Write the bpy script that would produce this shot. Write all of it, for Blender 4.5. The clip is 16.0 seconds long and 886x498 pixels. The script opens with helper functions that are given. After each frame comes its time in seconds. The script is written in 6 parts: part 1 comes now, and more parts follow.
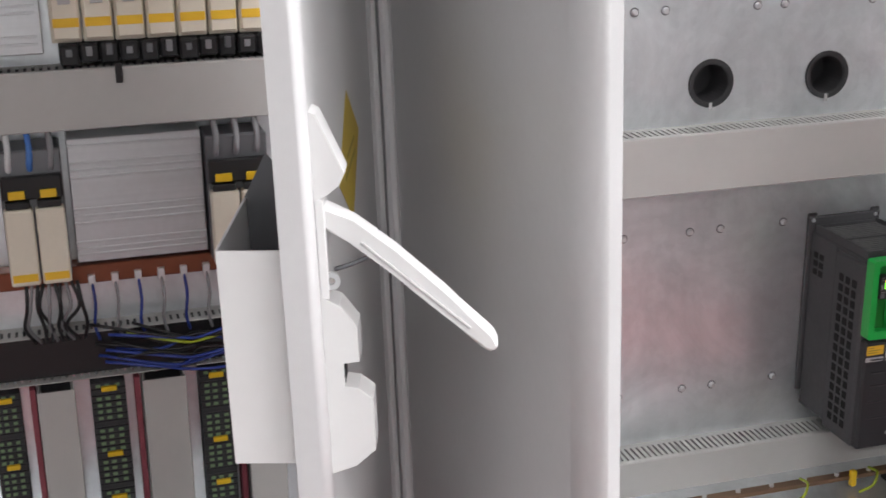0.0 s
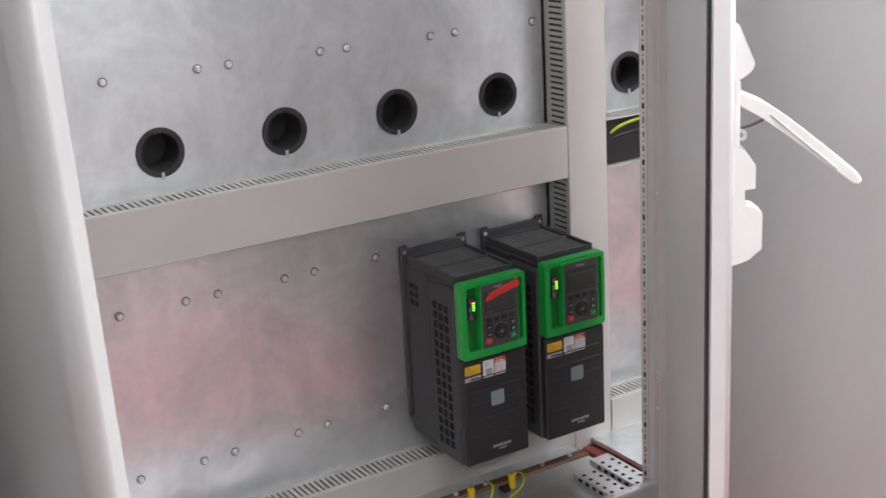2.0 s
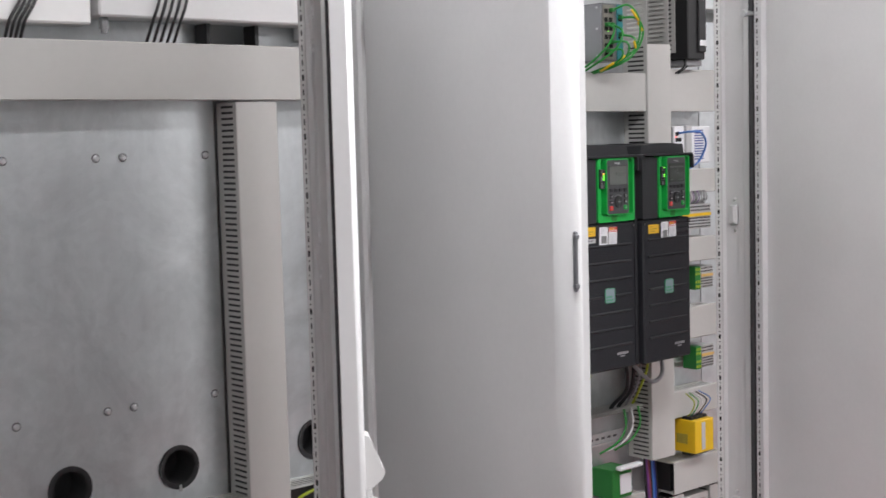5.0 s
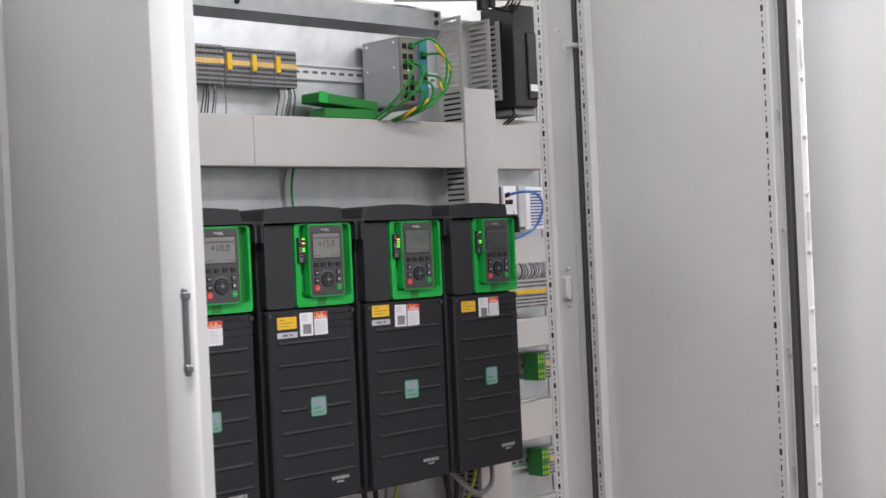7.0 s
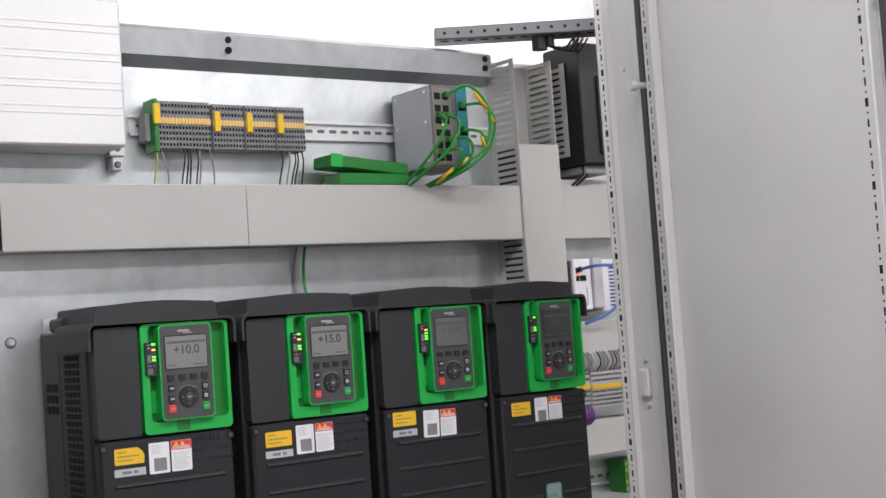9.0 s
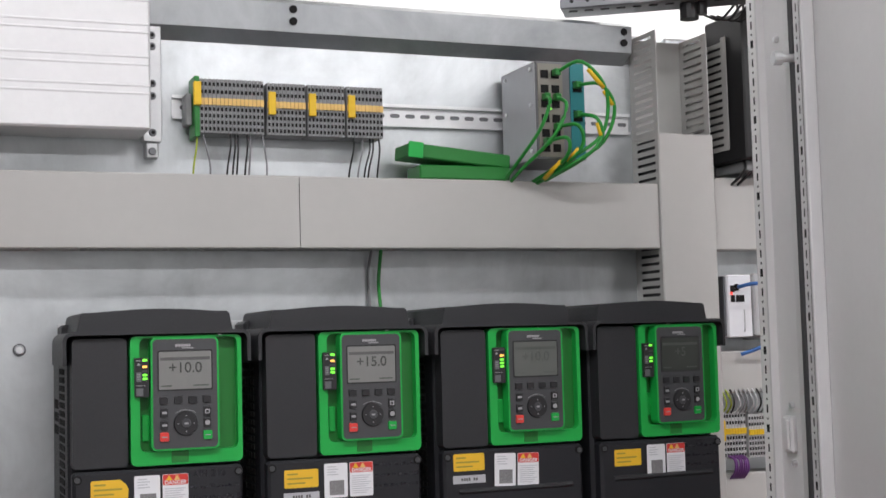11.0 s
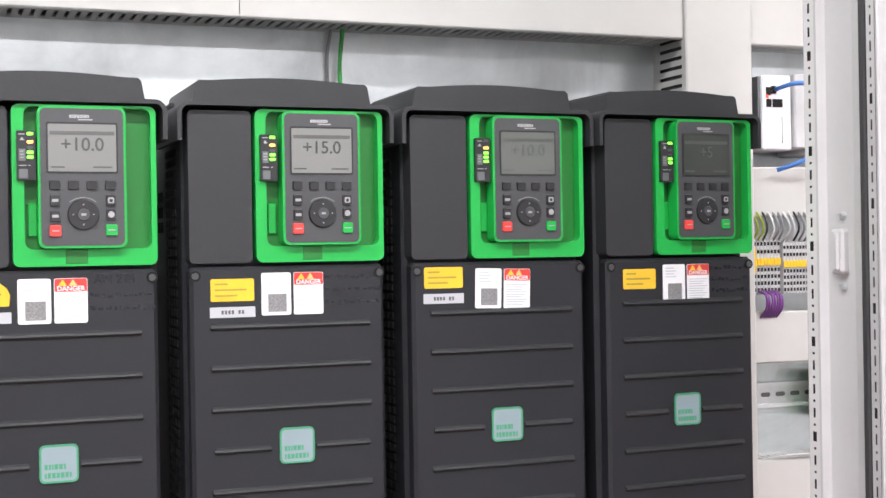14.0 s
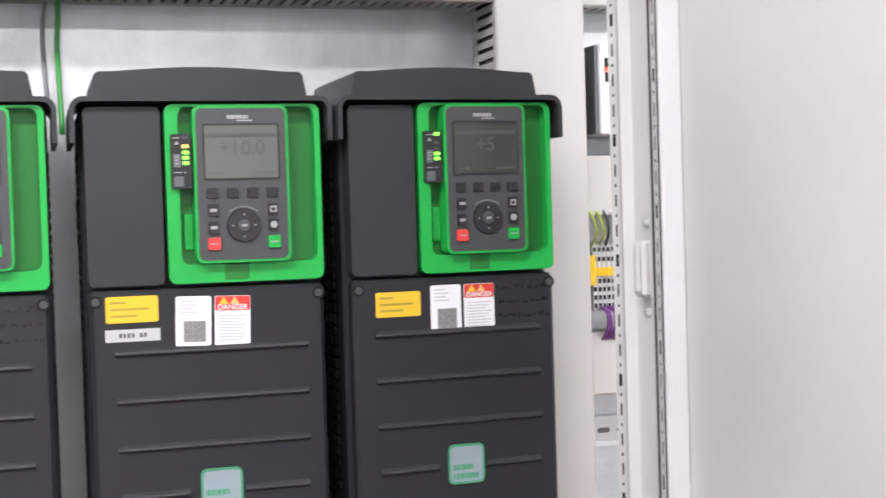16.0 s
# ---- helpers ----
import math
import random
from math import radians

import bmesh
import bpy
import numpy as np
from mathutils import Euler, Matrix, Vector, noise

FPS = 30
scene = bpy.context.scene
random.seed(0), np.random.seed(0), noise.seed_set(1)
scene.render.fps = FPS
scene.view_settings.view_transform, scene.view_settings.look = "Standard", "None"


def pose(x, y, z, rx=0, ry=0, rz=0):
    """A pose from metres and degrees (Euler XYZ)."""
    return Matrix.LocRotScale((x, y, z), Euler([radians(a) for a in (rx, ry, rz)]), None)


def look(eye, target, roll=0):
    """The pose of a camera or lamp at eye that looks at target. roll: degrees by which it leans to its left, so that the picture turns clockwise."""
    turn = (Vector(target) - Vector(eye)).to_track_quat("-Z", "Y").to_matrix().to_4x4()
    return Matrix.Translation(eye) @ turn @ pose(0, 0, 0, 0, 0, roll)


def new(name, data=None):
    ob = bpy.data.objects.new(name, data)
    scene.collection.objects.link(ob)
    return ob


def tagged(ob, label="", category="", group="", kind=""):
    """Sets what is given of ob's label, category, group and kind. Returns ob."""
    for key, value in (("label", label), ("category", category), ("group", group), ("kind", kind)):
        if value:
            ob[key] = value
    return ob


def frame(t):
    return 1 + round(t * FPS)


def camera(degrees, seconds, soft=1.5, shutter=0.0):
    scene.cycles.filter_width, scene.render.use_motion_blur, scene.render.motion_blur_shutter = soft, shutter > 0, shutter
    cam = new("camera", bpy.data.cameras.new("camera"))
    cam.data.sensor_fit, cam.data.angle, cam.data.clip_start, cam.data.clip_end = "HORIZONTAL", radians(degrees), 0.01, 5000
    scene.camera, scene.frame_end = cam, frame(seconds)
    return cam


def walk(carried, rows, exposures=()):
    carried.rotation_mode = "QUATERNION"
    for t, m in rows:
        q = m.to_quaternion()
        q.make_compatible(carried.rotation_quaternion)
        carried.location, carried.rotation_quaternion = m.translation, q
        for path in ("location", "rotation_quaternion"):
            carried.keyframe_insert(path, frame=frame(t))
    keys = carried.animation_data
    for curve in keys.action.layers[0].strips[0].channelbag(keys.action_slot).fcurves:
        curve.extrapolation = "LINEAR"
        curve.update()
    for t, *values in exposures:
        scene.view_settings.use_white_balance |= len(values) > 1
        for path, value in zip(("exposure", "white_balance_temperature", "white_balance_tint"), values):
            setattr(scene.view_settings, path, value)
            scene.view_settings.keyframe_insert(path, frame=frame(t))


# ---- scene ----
cam = camera(36.81, 16.0, shutter=0.18)
PATH = [
    (0, (0.122, -0.332, 1.517), (0.6616, 1.4837, 0.8754), -0.67),
    (0.5, (0.146, -0.330, 1.512), (0.8271, 1.4511, 0.9103), -1.31),
    (1, (0.205, -0.345, 1.518), (0.9902, 1.3929, 0.9158), -2.36),
    (1.5, (0.251, -0.376, 1.528), (1.1179, 1.3205, 0.9184), -2.63),
    (2, (0.288, -0.409, 1.535), (1.2630, 1.2316, 0.9366), -3.11),
    (2.5, (0.306, -0.445, 1.545), (1.3772, 1.1502, 0.9900), -2.71),
    (3, (0.304, -0.481, 1.562), (1.4593, 1.0748, 1.0658), -2.61),
    (3.5, (0.294, -0.509, 1.597), (1.4943, 1.0393, 1.1931), -2.42),
    (4, (0.280, -0.540, 1.624), (1.5121, 1.0089, 1.3355), -1.40),
    (4.5, (0.309, -0.560, 1.648), (1.5720, 0.9759, 1.4354), -0.59),
    (5, (0.420, -0.522, 1.672), (1.7442, 0.9679, 1.5080), -1.50),
    (5.2, (0.483, -0.478, 1.670), (1.8363, 0.9870, 1.5201), -1.47),
    (7.3, (1.248, -0.345, 1.561), (2.6162, 1.1139, 1.5663), -2.76),
    (7.5, (1.314, -0.355, 1.566), (2.6216, 1.1582, 1.5622), -2.83),
    (8, (1.432, -0.288, 1.579), (2.6813, 1.2741, 1.5823), -3.36),
    (8.5, (1.543, -0.184, 1.593), (2.7926, 1.3768, 1.6379), -2.94),
    (8.7, (1.589, -0.153, 1.588), (2.8182, 1.4229, 1.6660), -3.49),
    (10.8, (2.170, -0.017, 1.606), (2.9351, 1.8242, 1.7654), -1.50),
    (11, (2.201, 0.022, 1.598), (2.9385, 1.8756, 1.7348), -1.53),
    (11.5, (2.266, 0.112, 1.548), (2.9850, 1.9762, 1.6419), -1.08),
    (12, (2.297, 0.134, 1.513), (2.9815, 2.0119, 1.5692), -0.16),
    (12.5, (2.304, 0.165, 1.483), (2.9620, 2.0532, 1.4972), -0.32),
    (13, (2.311, 0.193, 1.455), (2.9503, 2.0882, 1.4527), -0.52),
    (13.5, (2.332, 0.268, 1.452), (3.0007, 2.1525, 1.4488), -0.62),
    (14, (2.372, 0.343, 1.462), (3.0956, 2.2071, 1.4623), -0.93),
    (14.5, (2.458, 0.421, 1.453), (3.1650, 2.2920, 1.4520), -1.73),
    (15, (2.606, 0.467, 1.468), (3.2278, 2.3679, 1.4283), -1.67),
    (15.5, (2.745, 0.490, 1.487), (3.2345, 2.4286, 1.4365), -1.82),
    (16, (2.828, 0.506, 1.506), (3.4123, 2.4182, 1.4553), -1.73),
]
walk(cam, [(t, look(eye, target, roll)) for t, eye, target, roll in PATH],
     exposures=[(0, 0.45), (1.5, 0.37), (3, 0.20), (4.5, -0.24), (5.2, -0.38), (7.5, -0.46), (8.7, -0.46), (11, -0.66), (12, -0.18), (13, 0.32), (14.5, 0.48), (16, 0.48)])

# ---- world and light ----
world = bpy.data.worlds.new("world")
scene.world = world
world.use_nodes = True
world.node_tree.nodes["Background"].inputs[0].default_value = (0.9, 0.95, 1.0, 1)
world.node_tree.nodes["Background"].inputs[1].default_value = 0.02

CEIL = 3.0
# lamp at (-2.2, -2.3) is added, unseen, to brighten the left doors' faces
FIXTURES = [(x, -2.3) for x in (-2.2, -0.2, 1.8, 3.8, 5.8)] + [(x, 0.35) for x in (1.9, 3.75, 5.6)] + [(x, 2.72) for x in (1.9, 3.9)]
for fx, fy in FIXTURES:
    ld = bpy.data.lights.new("tube_light", "AREA")
    ld.shape, ld.size, ld.size_y, ld.energy, ld.color = "RECTANGLE", 1.45, 0.22, 38, (0.98, 0.96, 1.0)
    ld.energy = {(1.9, 0.35): 48, (-2.2, -2.3): 18}.get((fx, fy), 38)
    # the lamps in the aisle behind the cabinets are tilted to the wall
    ld.energy = 20 if fy > 2 else ld.energy
    new("tube_light", ld).matrix_world = pose(fx, fy, CEIL - 0.13, 55) if fy > 2 else pose(fx, fy, CEIL - 0.085)


# ---- materials ----
def mat(name, col, rough=0.5, metal=0.0, var=0.08, scale=30.0, bump=0.0, bscale=400.0, stain=0.0, emit=0.0, streak=None, spec=0.5):
    """A surface with variation at two scales: fine grain and broad stains."""
    m = bpy.data.materials.new(name)
    m.use_nodes = True
    nt = m.node_tree
    b = nt.nodes["Principled BSDF"]
    b.inputs["Metallic"].default_value = metal
    b.inputs["Specular IOR Level"].default_value = spec
    tc = nt.nodes.new("ShaderNodeTexCoord")
    n1 = nt.nodes.new("ShaderNodeTexNoise")
    n1.inputs["Scale"].default_value, n1.inputs["Detail"].default_value = scale, 6
    n2 = nt.nodes.new("ShaderNodeTexNoise")
    n2.inputs["Scale"].default_value, n2.inputs["Detail"].default_value = 3.1, 4
    if streak:
        mp = nt.nodes.new("ShaderNodeMapping")
        mp.inputs["Scale"].default_value = streak
        nt.links.new(tc.outputs["Object"], mp.inputs[0])
        nt.links.new(mp.outputs[0], n2.inputs["Vector"])
    else:
        nt.links.new(tc.outputs["Object"], n2.inputs["Vector"])
    nt.links.new(tc.outputs["Object"], n1.inputs["Vector"])
    mix = nt.nodes.new("ShaderNodeMix")
    mix.data_type = "RGBA"
    mix.inputs["A"].default_value = (*[c * (1 - var) for c in col], 1)
    mix.inputs["B"].default_value = (*[min(1, c * (1 + var)) for c in col], 1)
    nt.links.new(n1.outputs["Fac"], mix.inputs["Factor"])
    mix2 = nt.nodes.new("ShaderNodeMix")
    mix2.data_type, mix2.blend_type = "RGBA", "MULTIPLY"
    ramp = nt.nodes.new("ShaderNodeMapRange")
    ramp.inputs["From Min"].default_value, ramp.inputs["From Max"].default_value = 0.35, 0.65
    ramp.inputs["To Min"].default_value, ramp.inputs["To Max"].default_value = 1 - max(stain, var), 1.0
    nt.links.new(n2.outputs["Fac"], ramp.inputs["Value"])
    comb = nt.nodes.new("ShaderNodeCombineColor")
    for k in range(3):
        nt.links.new(ramp.outputs[0], comb.inputs[k])
    mix2.inputs["Factor"].default_value = 1
    nt.links.new(mix.outputs["Result"], mix2.inputs["A"])
    nt.links.new(comb.outputs[0], mix2.inputs["B"])
    nt.links.new(mix2.outputs["Result"], b.inputs["Base Color"])
    rr_ = nt.nodes.new("ShaderNodeMapRange")
    rr_.inputs["To Min"].default_value, rr_.inputs["To Max"].default_value = rough * 0.85, min(1, rough * 1.15)
    nt.links.new(n2.outputs["Fac"], rr_.inputs["Value"])
    nt.links.new(rr_.outputs[0], b.inputs["Roughness"])
    if bump:
        n3 = nt.nodes.new("ShaderNodeTexNoise")
        n3.inputs["Scale"].default_value = bscale
        nt.links.new(tc.outputs["Object"], n3.inputs["Vector"])
        bp = nt.nodes.new("ShaderNodeBump")
        bp.inputs["Strength"].default_value, bp.inputs["Distance"].default_value = bump, 0.0006
        nt.links.new(n3.outputs["Fac"], bp.inputs["Height"])
        nt.links.new(bp.outputs[0], b.inputs["Normal"])
    if emit:
        b.inputs["Emission Color"].default_value = (*col, 1)
        b.inputs["Emission Strength"].default_value = emit
    return m


def galvanised(name="galvanised_steel", lo=0.66, hi=0.95, spangle=0.04, dull=0.44, gloss=0.24):
    """Hot-dip zinc: cloudy spangle, wipe streaks, uneven gloss."""
    m = bpy.data.materials.new(name)
    m.use_nodes = True
    nt = m.node_tree
    b = nt.nodes["Principled BSDF"]
    tc = nt.nodes.new("ShaderNodeTexCoord")
    vor = nt.nodes.new("ShaderNodeTexVoronoi")
    vor.inputs["Scale"].default_value = 60
    warp = nt.nodes.new("ShaderNodeTexNoise")
    warp.inputs["Scale"].default_value, warp.inputs["Detail"].default_value = 9, 5
    cloud = nt.nodes.new("ShaderNodeTexNoise")
    cloud.inputs["Scale"].default_value, cloud.inputs["Detail"].default_value, cloud.inputs["Roughness"].default_value, cloud.inputs["Distortion"].default_value = 4.2, 8, 0.64, 0.7
    mp = nt.nodes.new("ShaderNodeMapping")
    mp.inputs["Scale"].default_value = (16, 16, 1.6)
    wipe = nt.nodes.new("ShaderNodeTexNoise")
    wipe.inputs["Scale"].default_value, wipe.inputs["Detail"].default_value = 1.5, 4
    for n in (vor, warp, cloud, mp):
        nt.links.new(tc.outputs["Object"], n.inputs[0])
    nt.links.new(mp.outputs[0], wipe.inputs["Vector"])
    s1 = nt.nodes.new("ShaderNodeMath")
    s1.operation = "MULTIPLY_ADD"
    s1.inputs[1].default_value = spangle
    nt.links.new(vor.outputs["Color"], s1.inputs[0])
    s2 = nt.nodes.new("ShaderNodeMath")
    s2.operation = "MULTIPLY_ADD"
    s2.inputs[1].default_value = 0.55
    nt.links.new(cloud.outputs["Fac"], s2.inputs[0])
    s3 = nt.nodes.new("ShaderNodeMath")
    s3.operation = "MULTIPLY_ADD"
    s3.inputs[1].default_value, s3.inputs[2].default_value = 0.12, 0.03
    nt.links.new(wipe.outputs["Fac"], s3.inputs[0])
    nt.links.new(s3.outputs[0], s2.inputs[2])
    nt.links.new(s2.outputs[0], s1.inputs[2])
    ramp = nt.nodes.new("ShaderNodeValToRGB")
    ramp.color_ramp.elements[0].position, ramp.color_ramp.elements[0].color = 0.27, (lo * 0.96, lo * 1.01, lo * 1.03, 1)
    ramp.color_ramp.elements[1].position, ramp.color_ramp.elements[1].color = 0.49, (hi * 0.96, hi * 1.00, hi * 1.02, 1)
    nt.links.new(s1.outputs[0], ramp.inputs[0])
    nt.links.new(ramp.outputs[0], b.inputs["Base Color"])
    mr = nt.nodes.new("ShaderNodeMapRange")
    mr.inputs["From Min"].default_value, mr.inputs["From Max"].default_value = 0.25, 0.6
    mr.inputs["To Min"].default_value, mr.inputs["To Max"].default_value = dull, gloss
    nt.links.new(s1.outputs[0], mr.inputs["Value"])
    nt.links.new(mr.outputs[0], b.inputs["Roughness"])
    b.inputs["Metallic"].default_value = 0.89
    bp = nt.nodes.new("ShaderNodeBump")
    bp.inputs["Strength"].default_value, bp.inputs["Distance"].default_value = 0.05, 0.001
    nt.links.new(warp.outputs["Fac"], bp.inputs["Height"])
    nt.links.new(bp.outputs[0], b.inputs["Normal"])
    return m


ZINC = galvanised()
ZINCS = galvanised("smooth_zinc_sheet", 0.50, 0.80, 0.015, 0.48, 0.27)
ZINCD = galvanised("dull_zinc_sheet", 0.34, 0.52, 0.02, 0.56, 0.30)
BRIGHT = mat("bright_zinc", (0.80, 0.81, 0.82), 0.34, 0.65, 0.08, 60)
COAT = mat("light_grey_powder_coat", (0.66, 0.66, 0.66), 0.42, 0, 0.03, 90, 0.25, 900, stain=0.07)
COATIN = mat("inner_grey_powder_coat", (0.65, 0.65, 0.655), 0.45, 0, 0.03, 90, 0.25, 900, stain=0.07)
PVC = mat("grey_pvc", (0.47, 0.465, 0.445), 0.5, 0, 0.03, 60, 0.1, 500, stain=0.08)
PVCD = mat("grey_pvc_body", (0.46, 0.46, 0.44), 0.55, 0, 0.05, 60, 0.1, 500, stain=0.1)
WHITE = mat("white_lacquer", (0.80, 0.80, 0.79), 0.35, 0, 0.02, 50, 0.1, 500, stain=0.05)
ANTH = mat("anthracite_plastic", (0.0185, 0.0195, 0.0235), 0.5, 0, 0.12, 300, 0.5, 1500, stain=0.15, spec=0.38)
ANTHL = mat("dark_grey_plastic", (0.031, 0.032, 0.035), 0.48, 0, 0.12, 300, 0.4, 1500, stain=0.15, spec=0.4)
DUSTB = mat("dusty_anthracite_plastic", (0.068, 0.068, 0.072), 0.6, 0, 0.2, 120, 0.4, 1200, stain=0.3, spec=0.4)
DUSTY = mat("dusty_grey_plastic", (0.15, 0.15, 0.15), 0.8, 0, 0.45, 90, 0.3, 700, stain=0.5)
BLACK = mat("black_plastic", (0.012, 0.012, 0.013), 0.5, 0, 0.2, 200, 0.2, 900)
# near-black colour standing in for the shade inside slots, holes and sockets
VOID = mat("cavity_shade", (0.004, 0.004, 0.004), 0.9, 0, 0.1, 50)
RUBBER = mat("black_rubber", (0.030, 0.030, 0.032), 0.75, 0, 0.15, 150, 0.3, 600)
GREEN = mat("leaf_green_plastic", (0.012, 0.40, 0.065), 0.36, 0, 0.05, 120, 0.1, 900, stain=0.1)
# mid green parts; also the shaded floors of the bezel recesses
GREEND = mat("mid_green_and_shaded_plastic", (0.016, 0.19, 0.030), 0.42, 0, 0.06, 120, 0.1, 900, stain=0.1)
KEYPAD = mat("keypad_grey_plastic", (0.062, 0.064, 0.068), 0.42, 0, 0.06, 200, 0.2, 1200)
KEYB = mat("button_rubber", (0.020, 0.020, 0.022), 0.45, 0, 0.08, 200)
LCD = mat("lcd_glass", (0.215, 0.22, 0.21), 0.16, 0, 0.03, 8, stain=0.06)
LCDD = mat("dim_lcd_glass", (0.055, 0.062, 0.055), 0.12, 0, 0.05, 8, stain=0.06)
LCDM = mat("half_dim_lcd_glass", (0.13, 0.14, 0.13), 0.14, 0, 0.05, 8, stain=0.06)
INK = mat("lcd_ink", (0.062, 0.066, 0.062), 0.4, 0, 0.05, 50)
INKF = mat("faint_lcd_ink", (0.07, 0.08, 0.07), 0.4, 0, 0.05, 50)
PEN = mat("marker_ink", (0.013, 0.012, 0.018), 0.25, 0, 0.1, 50)
PRINT = mat("grey_print", (0.10, 0.10, 0.10), 0.5, 0, 0.1, 50)
PRINTL = mat("light_print", (0.36, 0.36, 0.37), 0.5, 0, 0.05, 50)
SPECK = mat("mottled_grey_print", (0.52, 0.52, 0.53), 0.5, 0, 0.9, 520, stain=0.2)
RED = mat("signal_red", (0.62, 0.045, 0.035), 0.42, 0, 0.05, 80)
REDB = mat("red_button", (0.72, 0.06, 0.05), 0.4, 0, 0.05, 80)
YELLOW = mat("yellow_label", (0.82, 0.50, 0.03), 0.5, 0, 0.05, 60, stain=0.06)
YELB = mat("yellow_plastic", (0.78, 0.50, 0.015), 0.4, 0, 0.05, 90, 0.1, 600, stain=0.08)
AMBER = mat("amber_marker", (0.76, 0.50, 0.16), 0.5, 0, 0.05, 90)
PAPER = mat("white_label", (0.78, 0.79, 0.81), 0.45, 0, 0.03, 40, stain=0.04)
SILVERL = mat("silver_label", (0.50, 0.51, 0.54), 0.4, 0.1, 0.04, 40)
TEAL = mat("teal_badge", (0.27, 0.345, 0.375), 0.22, 0, 0.05, 40)
TERM = mat("terminal_grey", (0.25, 0.255, 0.26), 0.5, 0, 0.06, 120, stain=0.1)
TERML = mat("terminal_light_grey", (0.50, 0.50, 0.50), 0.5, 0, 0.05, 120, stain=0.08)
CREAM = mat("cream_breaker_plastic", (0.74, 0.68, 0.56), 0.45, 0, 0.04, 90, stain=0.08)
ALU = mat("brushed_aluminium", (0.62, 0.63, 0.64), 0.36, 0.75, 0.06, 80, 0.1, 300, streak=(0.5, 8, 40))
PALEALU = mat("pale_anodised_aluminium", (0.74, 0.745, 0.75), 0.42, 0.25, 0.04, 80, 0.1, 300, stain=0.06)
STEEL = mat("grey_steel", (0.17, 0.175, 0.185), 0.38, 0.5, 0.06, 80)
COPPER = mat("brown_busbar", (0.26, 0.085, 0.045), 0.42, 0.5, 0.15, 60, stain=0.25)
EARTHBAR = mat("tarnished_copper_bar", (0.30, 0.19, 0.12), 0.42, 0.7, 0.15, 60, stain=0.3)
REDFLOOR = mat("red_floor_paint", (0.34, 0.022, 0.034), 0.45, 0, 0.1, 14, 0.3, 120, stain=0.25)
REDPLINTH = mat("red_primer", (0.30, 0.075, 0.06), 0.55, 0, 0.1, 30, 0.2, 200, stain=0.2)
CONCRETE = mat("grey_concrete", (0.22, 0.22, 0.217), 0.75, 0, 0.15, 18, 0.6, 90, stain=0.25)
PLASTER = mat("white_plaster", (0.72, 0.72, 0.71), 0.85, 0, 0.04, 20, 0.4, 160, stain=0.07)
TUBE = mat("light_diffuser", (1, 0.99, 0.97), 0.5, 0, 0.01, 5, emit=7.0)
LEDG = mat("green_led", (0.20, 0.95, 0.06), 0.4, 0, 0.01, 5, emit=1.4)
LEDY = mat("amber_led", (1.0, 0.50, 0.10), 0.4, 0, 0.01, 5, emit=1.4)
LEDR = mat("red_led", (1.0, 0.06, 0.04), 0.4, 0, 0.01, 5, emit=1.6)
W_BLUE = mat("blue_wire", (0.02, 0.045, 0.26), 0.4, 0, 0.06, 50)
W_LBLUE = mat("light_blue_cable", (0.06, 0.18, 0.50), 0.4, 0, 0.06, 50)
W_BLACK = mat("black_wire", (0.012, 0.012, 0.013), 0.42, 0, 0.1, 50)
W_GREY = mat("grey_wire", (0.24, 0.24, 0.25), 0.45, 0, 0.06, 50)
W_GREEN = mat("green_cable", (0.018, 0.26, 0.035), 0.4, 0, 0.06, 50)
W_YG = mat("green_yellow_wire", (0.42, 0.52, 0.03), 0.4, 0, 0.3, 55)
W_RED = mat("red_wire", (0.42, 0.04, 0.05), 0.4, 0, 0.06, 50)
DULLRED = mat("dull_red_strip", (0.26, 0.055, 0.075), 0.6, 0, 0.1, 50, stain=0.2)
W_PURPLE = mat("purple_wire", (0.17, 0.055, 0.23), 0.4, 0, 0.06, 50)
W_WHITE = mat("white_wire", (0.62, 0.62, 0.62), 0.4, 0, 0.06, 50)
W_ORANGE = mat("orange_sleeve", (0.75, 0.22, 0.02), 0.45, 0, 0.06, 50)
GASKET = mat("grey_foam", (0.060, 0.060, 0.063), 0.8, 0, 0.15, 150, 0.3, 600)
RIMT = mat("badge_rim_green", (0.06, 0.30, 0.16), 0.4, 0, 0.05, 60)
MARKY = mat("faded_yellow_label", (0.58, 0.42, 0.04), 0.55, 0, 0.08, 60, stain=0.12)
MARK = mat("yellow_wax_mark", (0.42, 0.33, 0.05), 0.6, 0, 0.25, 60, stain=0.2)


# ---- mesh helpers ----
def B():
    return bmesh.new()


